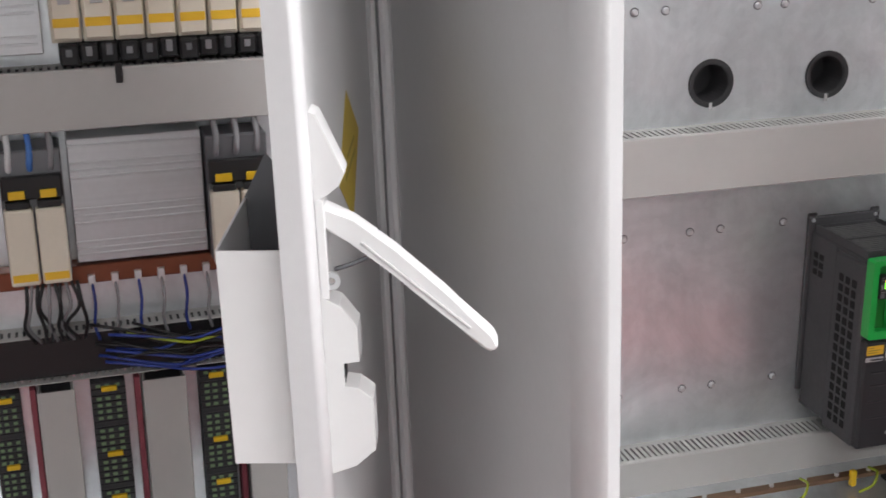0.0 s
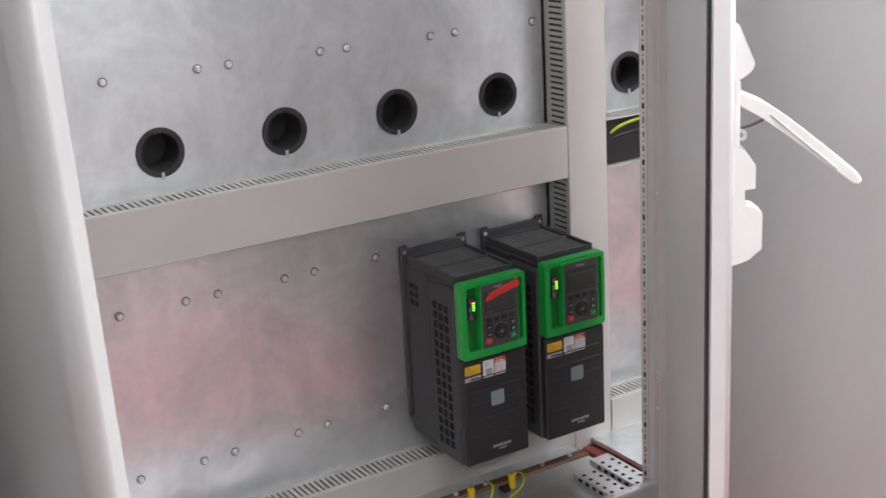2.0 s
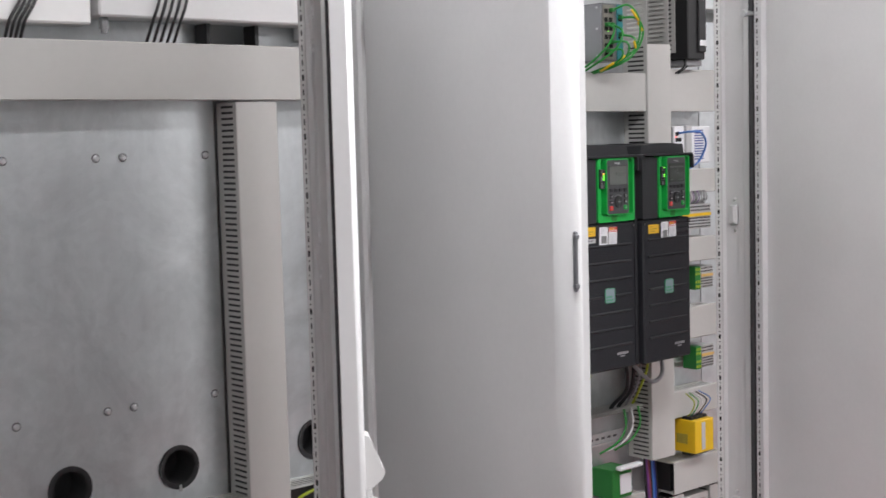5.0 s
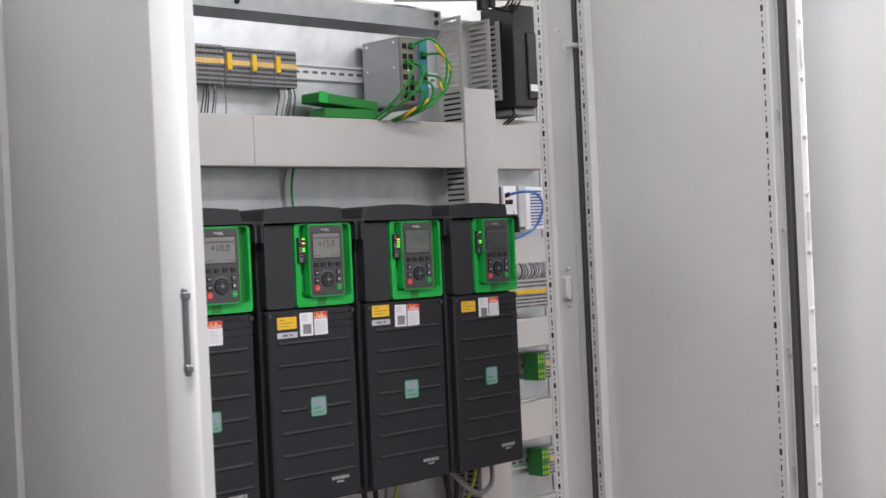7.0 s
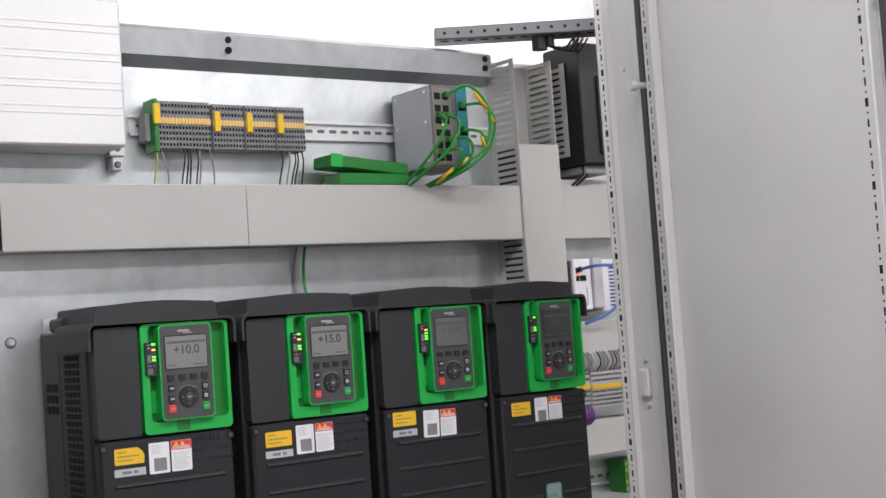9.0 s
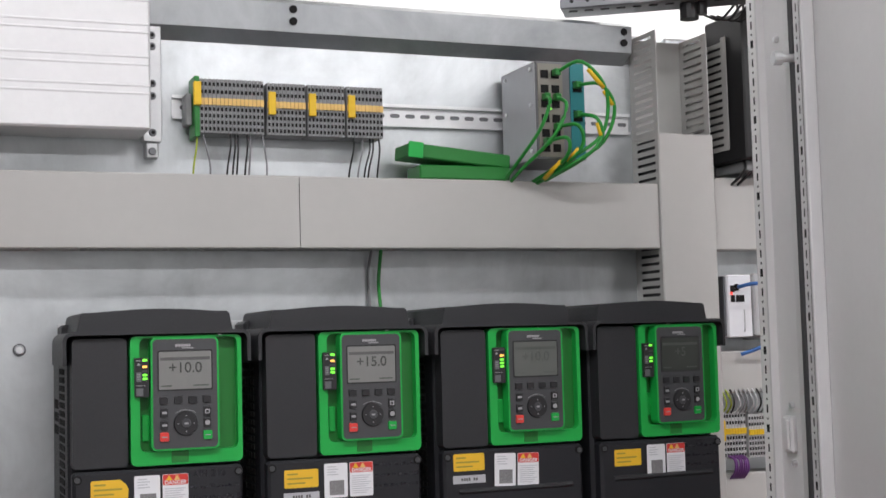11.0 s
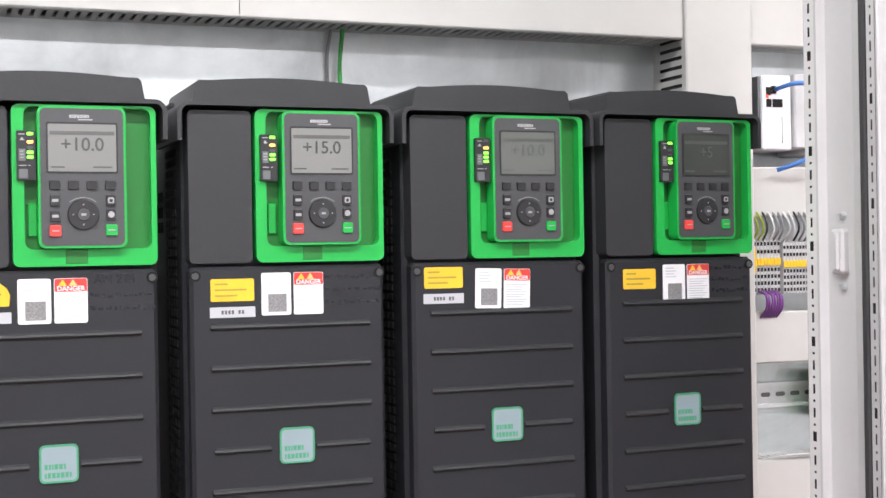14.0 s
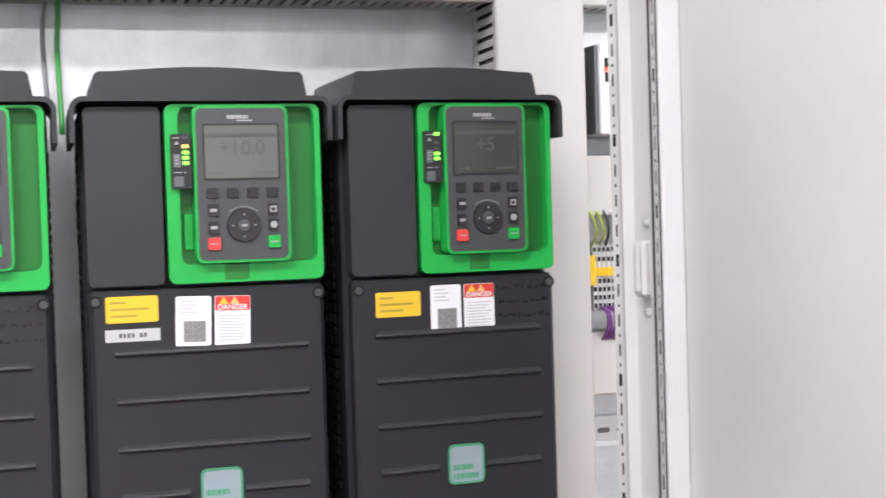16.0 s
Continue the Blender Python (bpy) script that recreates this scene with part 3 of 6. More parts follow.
# ---- doors ----
def door(c, hinge, free, inner, label, latch=False, strike=False, knob=False, lean=0.0, level=0.65, reach=1.0, rise=0.0, rails=True):
    """A pan-shaped door from its hinge to its free edge. inner: +1 where the inside lies to the left of that way, else -1."""
    h, f = Vector((*hinge, 0)), Vector((*free, 0))
    w = (f - h).length
    d = (f - h).normalized()
    n = Vector((-d.y, d.x, 0)) * inner
    m = Matrix(((d.x, n.x, lean, h.x - level * lean), (d.y, n.y, 0, h.y), (0, 0, 1, 0), (0, 0, 0, 1)))
    T = 0.030
    z0, z1 = ZB + 0.005, ZT + 0.015
    ru, rv = (0.016, 0.009) if latch else (0.048, 0.0185)
    arc = [(w - ru + ru * math.sin(radians(a)), rv - rv * math.cos(radians(a))) for a in range(0, 91, 6)]
    ring = [(0.006, 0.0)] + arc + [(w, T), (w - 0.020, T), (w - 0.0205, T - 0.013), (0.0205, T - 0.013), (0.020, T), (0.0, T), (0.0, 0.006)]
    o = part("door", prism(B(), ring, z0, z1, "z", m), COAT, c, label)
    for p in o.data.polygons:
        u = d.dot(p.normal)
        p.use_smooth = 0.004 < u < 0.9999 and n.dot(p.normal) < 0
    # inside: two punched rails, gasket, hinge leaf
    for a in (0.062, w - 0.075) if rails else ():
        r = part("door_rail", box(B(), a - 0.014, a + 0.014, T - 0.013, T + 0.006, z0 + 0.03, z1 - 0.03, 0.002, m), COATIN, o)
        bm = punched(B(), m @ Matrix.Translation((a, T + 0.0075, z0 + 0.04)) @ pose(0, 0, 0, 0, -90, 0), z1 - z0 - 0.08, 0.02, 0.0140, 0.0115, 0.0038, dot=True)
        part("punched_strip", bm, COATIN, r)
        # black sheet under the punched strip paints the shade in its slots
        part("strip_shade_backing", box(B(), a - 0.008, a + 0.008, T + 0.0062, T + 0.0072, z0 + 0.04, z1 - 0.04, 0, m), VOID, r)
    bm = B()
    for a in (0.030, w - 0.034) if rails else (w - 0.034,):
        box(bm, a - 0.007, a + 0.007, T - 0.013, T + 0.004, z0 + 0.012, z1 - 0.012, 0.002, m)
    part("gasket", bm, GASKET, o, "black foam sealing strip")
    for z in ((0.42,) if knob else (0.42, 0.79, 1.438, 1.86)):
        bm = B()
        box(bm, -0.012, 0.006, T - 0.004, T + 0.006, z, z + 0.045, 0.003, m)
        disc(bm, -0.009, T + 0.002, z - 0.003, 0.006, 0.051, "z", 12, m)
        hg = part("hinge", bm, COAT, o, "pale cast hinge")
        for dz in (-0.018, 0.062):
            part("hinge_screw", disc(B(), -0.004, T + 0.001, z + dz, 0.005, 0.003, "y", 10, m, 0.3), BRIGHT, hg)
    for k in range(9):
        part("screw", disc(B(), w - 0.052, T - 0.001, 0.3 + 0.21 * k, 0.004, 0.004, "y", 8, m, 0.3), BRIGHT, o)
    if knob:
        part("stop_pin", disc(disc(B(), 0.035, T, 1.975, 0.006, 0.022, "y", 12, m), 0.035, T + 0.02, 1.975, 0.010, 0.012, "y", 14, m), BRIGHT, o)
        for k in range(14):
            z = 0.62 + 0.1 * k
            part("lock_rod_fitting", disc(B(), w + 0.0005, 0.021, z, 0.005, 0.003, "x", 10, m, 0.3), BRIGHT, o, "bright zinc lock rod fitting")
            if k % 3 == 0:
                part("lock_rod_fitting", box(B(), w, w + 0.003, 0.018, 0.024, z + 0.02, z + 0.07, 0.001, m), BRIGHT, o, "bright zinc lock rod fitting")
    if latch:
        bm = B()
        # latch housing on the outside, next to the free edge
        side = [(0.0, 1.275), (-0.006, 1.272), (-0.027, 1.222), (-0.022, 1.212), (-0.012, 1.204), (0.0, 1.198)]
        prism(bm, side, w - 0.046, w - 0.014, "x", m)
        side = [(0.0, 1.112), (-0.016, 1.104), (-0.030, 1.084), (-0.030, 1.052), (-0.016, 1.050), (-0.016, 1.028), (-0.028, 1.026),
                (-0.040, 1.016), (-0.040, 0.966), (-0.022, 0.950), (0.0, 0.942)]
        prism(bm, side, w - 0.046, w - 0.014, "x", m)
        box(bm, w - 0.046, w - 0.014, -0.008, 0.0, 1.11, 1.20, 0.001, m)
        latch_o = part("latch_housing", bm, WHITE, o, "white latch housing")
        part("latch_recess", box(B(), w - 0.042, w - 0.018, -0.0165, -0.0155, 1.030, 1.049, 0, m), VOID, latch_o)
        pts = [(-0.006, 1.190), (-0.034, 1.178), (-0.070, 1.154), (-0.115, 1.118), (-0.158, 1.082), (-0.163, 1.072), (-0.157, 1.066), (-0.149, 1.068),
               (-0.105, 1.103), (-0.062, 1.136), (-0.028, 1.159), (-0.006, 1.169)]
        pts = [(a * 0.985 * reach, z + 0.075 * a + rise) for a, z in pts]
        bm = prism(B(), pts, w - 0.042, w - 0.018, "x", m)
        bmesh.ops.bevel(bm, geom=list(bm.edges), offset=0.0025, segments=1, affect="EDGES")
        lev = part("swing_lever", bm, WHITE, o, "white lever handle swung open")
        part("lever_groove", box(B(), -0.0015, 0.0015, -0.0012, 0.0012, -0.060, 0.060, 0.0004, m @ Matrix.Translation((w - 0.0175, -0.0867 * reach, 1.1169 + rise)) @ pose(0, 0, 0, -49.0, 0, 0)), TERML, lev)
        bm = B()
        tube(bm, [m @ Vector(p) for p in ((w - 0.03, -0.012, 1.132), (w - 0.03, -0.03, 1.138), (w - 0.03, -0.055, 1.15))], 0.0022, 6)
        part("lever_link", bm, STEEL, o)
        ring = lambda r: [(r * math.cos(2 * math.pi * i / 14), r * math.sin(2 * math.pi * i / 14)) for i in range(14)]
        part("link_eye", ringframe(B(), ring(0.008), ring(0.0035), -0.002, 0.002, m @ Matrix.Translation((w - 0.018, -0.010, 1.126)) @ pose(0, 0, 0, 0, 0, 90)), BRIGHT, o)
    if strike:
        for z in (0.738, 1.441):
            bm = B()
            box(bm, w - 0.004, w + 0.003, 0.004, 0.010, z, z + 0.09, 0.0015, m)
            box(bm, w - 0.004, w + 0.004, 0.003, 0.012, z + 0.004, z + 0.012, 0.0015, m)
            box(bm, w - 0.004, w + 0.004, 0.003, 0.012, z + 0.078, z + 0.086, 0.0015, m)
            part("strike_plate", bm, STEEL, o, "dark steel strike bracket")
    return o, m, w


za, m_za, w_za = door(cab_z, (0.561, 1.468), (0.321, 0.710), -1, "light grey door standing open, white lever handle", latch=True, lean=-0.026, level=1.12, reach=0.95, rise=0.004)
al, m_al, w_al = door(cab_a, (0.574, 1.468), (0.570, 0.684), 1, "light grey door standing open", strike=True, lean=-0.025)
ar, m_ar, w_ar = door(cab_a, (1.925, 1.470), (1.510, 0.872), -1, "light grey door standing open, white lever handle", latch=True, reach=1.08, rise=-0.004, rails=False)
bl, m_bl, w_bl = door(cab_b, (2.003, 1.470), (1.869, 0.821), 1, "light grey door standing open", strike=True)
br_, m_br, w_br = door(cab_b, (3.372, 1.560), (3.205, 0.893), -1, "light grey door standing open, inside face in view", knob=True)
cl, m_cl, w_cl = door(cab_c, (3.43, 1.470), (3.47, 0.84), 1, "light grey door standing open", strike=True)

# black strip added where the joint between two cabinets is dark, outside hinges
part("joint_filler", box(B(), 0.546, 0.592, 1.486, 1.50, ZB, ZT, 0.002), RUBBER, cab_z, "black strip added in the dark gap between two cabinets")
for o_, m_ in ((za, m_za), (al, m_al)):
    for z in (0.42, 0.79, 1.86):
        hb = part("outer_hinge", box(B(), 0.008, 0.030, -0.006, 0.0, z, z + 0.045, 0.002, m_), COAT, o_, "small pale hinge plate")
        part("hinge_slot", box(B(), 0.014, 0.022, -0.0068, -0.0058, z + 0.010, z + 0.034, 0, m_), STEEL, hb)
for o_, m_, pr in ((za, m_za, 0.012), (al, m_al, 0.016)):
    part("hinge_flange", box(B(), 0.080, 0.108, -pr, 0.0, ZB + 0.02, ZT, 0.005, m_), COAT, o_, "raised flange along the hinge side")
# yellow label on the contactor cabinet's door, folder tray on its inside
um = w_za * 0.56
yl = part("warning_label", prism(B(), [(um - 0.125, 1.150), (um, 1.078), (um + 0.125, 1.150), (um, 1.222)], -0.0006, -0.0002, "y", m_za), MARKY, za, "faded yellow label")
for row in range(2):
    part("label_print", box(B(), um - 0.060, um + 0.060 - 0.03 * row, -0.0010, -0.0006, 1.138 + row * 0.016, 1.143 + row * 0.016, 0, m_za), MARK, yl)
tray = thing("document_tray", *(m_za @ Vector((w_za - 0.10, 0.06, 0.945))), "white sheet-metal document tray on a door's inside", "document tray")
part("front_panel", box(B(), w_za - 0.030, w_za - 0.0275, 0.032, 0.090, 0.945, 1.150, 0.0006, m_za), WHITE, tray)
part("side_panel", box(B(), w_za - 0.19, w_za - 0.030, 0.088, 0.0905, 0.945, 1.150, 0.0004, m_za), COAT, tray)
# dark grey here is the shadow on the far panel, put into its colour
part("shaded_end_panel", prism(B(), [(0.032, 0.945), (0.090, 0.945), (0.090, 1.150), (0.066, 1.195), (0.032, 1.150)], w_za - 0.1925, w_za - 0.19, "x", m_za), STEEL, tray)
part("tray_bottom", box(B(), w_za - 0.19, w_za - 0.030, 0.033, 0.0875, 0.945, 0.9475, 0, m_za), COAT, tray)


# ---- cable ducts ----
def duct(x0, x1, z0, z1, axis, depth=0.08, cover=True, cover_to=None, joint=None, label="grey slotted cable duct with its cover on", fill=True):
    """A slotted wiring duct on the plate; axis: the way that it runs."""
    yf = PY - depth
    o = thing("cable_duct", (x0 + x1) / 2, PY, z0, label, "cable duct", "cable ducts")
    bm = B()
    t = 0.0016
    pitch, gap = 0.0125, 0.005
    if axis == "x":
        part("duct_base", box(B(), x0, x1, PY - 0.004, PY - 0.0005, z0 + 0.001, z1 - 0.001), PVCD, o)
        for zz in (z0 + 0.0012, z1 - 0.0012 - t):
            bm = B()
            box(bm, x0, x1, PY - 0.016, PY - 0.004, zz, zz + t)
            box(bm, x0, x1, yf + 0.002, yf + 0.016, zz, zz + t)
            k = x0
            while k < x1 - 0.003:
                box(bm, k, min(k + pitch - gap, x1), yf + 0.016, PY - 0.016, zz, zz + t)
                k += pitch
            part("duct_wall", bm, PVCD, o, "slotted duct wall")
    else:
        part("duct_base", box(B(), x0 + 0.001, x1 - 0.001, PY - 0.004, PY - 0.0005, z0, z1), PVCD, o)
        for xx in (x0 + 0.0012, x1 - 0.0012 - t):
            bm = B()
            box(bm, xx, xx + t, PY - 0.016, PY - 0.004, z0, z1)
            box(bm, xx, xx + t, yf + 0.002, yf + 0.016, z0, z1)
            k = z0
            while k < z1 - 0.003:
                box(bm, xx, xx + t, yf + 0.016, PY - 0.016, k, min(k + pitch - gap, z1))
                k += pitch
            part("duct_wall", bm, PVCD, o, "slotted duct wall")
    if fill:
        # added black block gives the dark inside seen through the slots
        inside = box(B(), x0 + 0.006, x1 - 0.006, yf + 0.02, PY - 0.006, z0 + 0.006, z1 - 0.006)
        part("dark_fill", inside, W_BLACK, o, "added black block darkening the inside of the duct")
    if cover:
        ct = cover_to or z1
        ends = [x0, joint, x1] if joint else [x0, x1]
        for a, b in zip(ends, ends[1:]):
            bm = B()
            g = 0.0006
            ring_ax = "x" if axis == "x" else "z"
            if axis == "x":
                lo, hi = z0 - 0.0014, z1 + 0.0014
                ring = [(yf + 0.012, lo), (yf + 0.002, lo), (yf, lo + 0.002), (yf, hi - 0.002), (yf + 0.002, hi), (yf + 0.012, hi), (yf + 0.012, hi - 0.0015),
                        (yf + 0.0025, hi - 0.0015), (yf + 0.0015, hi - 0.003), (yf + 0.0015, lo + 0.003), (yf + 0.0025, lo + 0.0015), (yf + 0.012, lo + 0.0015)]
                prism(bm, ring, a + g, b - g, "x")
            else:
                lo, hi = x0 - 0.0014, x1 + 0.0014
                ring = [(lo, yf + 0.012), (lo, yf + 0.002), (lo + 0.002, yf), (hi - 0.002, yf), (hi, yf + 0.002), (hi, yf + 0.012), (hi - 0.0015, yf + 0.012),
                        (hi - 0.0015, yf + 0.0025), (hi - 0.003, yf + 0.0015), (lo + 0.003, yf + 0.0015), (lo + 0.0015, yf + 0.0025), (lo + 0.0015, yf + 0.012)]
                prism(bm, ring, z0, ct, "z")
            part("duct_cover", bm, PVC, o)
    return o


duct(0.66, 1.9705, 0.799, 0.911, "x", fill=False)
duct(1.974, 2.077, 0.13, 1.762, "z")
duct(0.66, 2.30, 1.767, 1.880, "x", joint=1.33)
duct(0.66, 1.972, 0.135, 0.238, "x", fill=False)
duct(2.081, 2.30, 0.799, 0.911, "x", cover=False, label="grey slotted cable duct with its cover off")
duct(2.081, 2.305, 0.135, 0.238, "x", fill=False)
duct(2.303, 3.3085, 1.736, 1.838, "x", depth=0.084, joint=2.715)
duct(3.3105, 3.410, 0.752, 1.920, "z", depth=0.090)
duct(3.3105, 3.410, 1.9205, 2.09, "z", depth=0.088, cover=False, fill=False, label="grey slotted cable duct without its cover")
duct(3.414, 3.64, 1.735, 1.852, "x", depth=0.070)
duct(3.414, 3.64, 1.500, 1.566, "x", depth=0.070)
duct(3.414, 3.64, 1.300, 1.368, "x", depth=0.070)
duct(3.414, 3.64, 1.075, 1.165, "x", depth=0.070)
duct(3.414, 3.64, 0.850, 0.925, "x", depth=0.070)
duct(3.410, 3.64, 0.632, 0.724, "x", depth=0.085)
duct(3.385, 3.462, 0.20, 0.625, "z", depth=0.080)
duct(3.585, 3.64, 0.20, 0.625, "z", depth=0.080)
duct(3.385, 3.64, 0.200, 0.330, "x", depth=0.090)
duct(2.31, 3.285, 0.905, 0.915, "x", cover=False, label="narrow slotted cable duct under the drives")
duct(2.31, 3.285, 0.610, 0.666, "x")
duct(2.31, 3.285, 0.390, 0.455, "x")
duct(2.31, 3.285, 0.185, 0.345, "x")
duct(3.4135, 3.456, 1.90, 2.09, "z", depth=0.075, cover=False, fill=False, label="grey slotted cable duct without its cover")


# ---- frequency drives ----
def keypad(dx, zt, yf, parent, screen, text, faint=False, w=0.086, h=0.142):
    """The operator panel: dark slab with a green rim, screen, buttons and a round jog ring. dx: its left edge, zt: its top, yf: its face."""
    s = w / 0.086
    k = part("keypad", prism(B(), rr(dx + 0.0024, dx + w - 0.0024, zt - h + 0.0024, zt - 0.0024, 0.0056 * s), yf + 0.018, yf), KEYPAD, parent, "dark grey operator keypad", world_xyz=False)
    part("keypad_rim", ringframe(B(), rr(dx, dx + w, zt - h, zt, 0.007 * s), rr(dx + 0.0025, dx + w - 0.0025, zt - h + 0.0025, zt - 0.0025, 0.0055 * s), yf + 0.020, yf + 0.0005), GREEN, k, "green rim", world_xyz=False)
    X = lambda u: dx + u * w
    Z = lambda v: zt - v * h
    part("screen_frame", prism(B(), rr(X(0.095), X(0.905), Z(0.475), Z(0.115), 0.002), yf, yf - 0.0006), KEYB, k, world_xyz=False)
    part("screen", prism(B(), rr(X(0.115), X(0.885), Z(0.462), Z(0.128), 0.0012), yf - 0.0006, yf - 0.001), screen, k, "grey liquid-crystal display", world_xyz=False)
    part("status_bar", box(B(), X(0.135), X(0.865), yf - 0.0013, yf - 0.001, Z(0.205), Z(0.178)), INKF if faint else PRINT, k, world_xyz=False)
    if text:
        lettering("reading", text, 0.0185 * s, pose(X(0.5), yf - 0.0012, Z(0.275), 90, 0, 0), INKF if faint else INK, k, 0.0002)
    bm = B()
    for a, b in ((0.14, 0.30), (0.62, 0.84)):
        box(bm, X(a), X(b), yf - 0.0013, yf - 0.001, Z(0.437), Z(0.425))
    part("screen_caption", bm, INKF, k, world_xyz=False)["kind"] = "stuff"
    bm = B()
    x = 0.36
    for ww in (0.03, 0.02, 0.035, 0.03, 0.02, 0.03, 0.04, 0.02):
        box(bm, X(x), X(x + ww * 0.8), yf - 0.0006, yf, Z(0.085), Z(0.062))
        x += ww
    box(bm, X(0.46), X(0.62), yf - 0.0006, yf, Z(0.100), Z(0.092))
    part("maker_mark", bm, PRINTL, k, "pale printed maker's mark", world_xyz=False)
    for u in (0.185, 0.395, 0.605, 0.815):
        part("button", prism(B(), rr(X(u - 0.062), X(u + 0.062), Z(0.59), Z(0.525), 0.0015), yf, yf - 0.0022, taper=0.08), KEYB, k, world_xyz=False)
    for u, v, mt, lab in ((0.185, 0.665, KEYB, "black button"), (0.185, 0.775, KEYB, "black button"), (0.815, 0.665, KEYB, "black button"), (0.815, 0.765, KEYB, "black button"),
                          (0.185, 0.878, REDB, "red stop button"), (0.82, 0.875, GREEN, "green run button")):
        e = 0.068 if mt is not KEYB else 0.056
        bt = part("button", prism(B(), rr(X(u - e), X(u + e), Z(v + 0.040), Z(v - 0.040), 0.0015), yf, yf - 0.0026, taper=0.08), mt, k, lab, world_xyz=False)
    bm = B()
    for u, v in ((0.185, 0.665), (0.185, 0.775)):
        box(bm, X(u - 0.035), X(u + 0.035), yf - 0.0032, yf - 0.0026, Z(v + 0.010), Z(v - 0.010))
    for u, v in ((0.185, 0.878), (0.82, 0.875)):
        box(bm, X(u - 0.04), X(u + 0.04), yf - 0.0032, yf - 0.0026, Z(v + 0.004), Z(v - 0.004))
    disc(bm, X(0.815), yf - 0.0026, Z(0.765), 0.0032 * s, -0.0006)
    ringframe(bm, rr(X(0.78), X(0.85), Z(0.685), Z(0.645), 0.001, 2), rr(X(0.795), X(0.835), Z(0.678), Z(0.655), 0.0008, 2), yf - 0.0026, yf - 0.0031)
    part("button_print", bm, PRINTL, k, world_xyz=False)["kind"] = "stuff"
    part("jog_ring", disc(B(), X(0.5), yf, Z(0.765), 0.0155 * s, -0.003, n=28, taper=0.06), KEYB, k, "round black jog ring", world_xyz=False)
    part("ok_button", disc(B(), X(0.5), yf - 0.003, Z(0.765), 0.0062 * s, -0.0012, n=18, taper=0.1), KEYPAD, k, world_xyz=False)
    bm = B()
    for i in range(13):
        a = radians(50 + 80 * i / 12)
        box(bm, X(0.5) + 0.019 * s * math.cos(a) - 0.0007, X(0.5) + 0.019 * s * math.cos(a) + 0.0007, yf - 0.0005, yf, Z(0.765) + 0.017 * s * math.sin(a) - 0.0004, Z(0.765) + 0.017 * s * math.sin(a) + 0.0004)
    for a, b in ((0.010, 0), (-0.010, 0), (0, 0.010), (0, -0.010)):
        disc(bm, X(0.5) + a * s, yf - 0.003, Z(0.765) + b * s, 0.0008, -0.0004, n=6)
    box(bm, X(0.5) - 0.0024, X(0.5) + 0.0024, yf - 0.0046, yf - 0.0042, Z(0.765) - 0.0011, Z(0.765) + 0.0011)
    part("jog_print", bm, PRINTL, k, world_xyz=False)
    return k


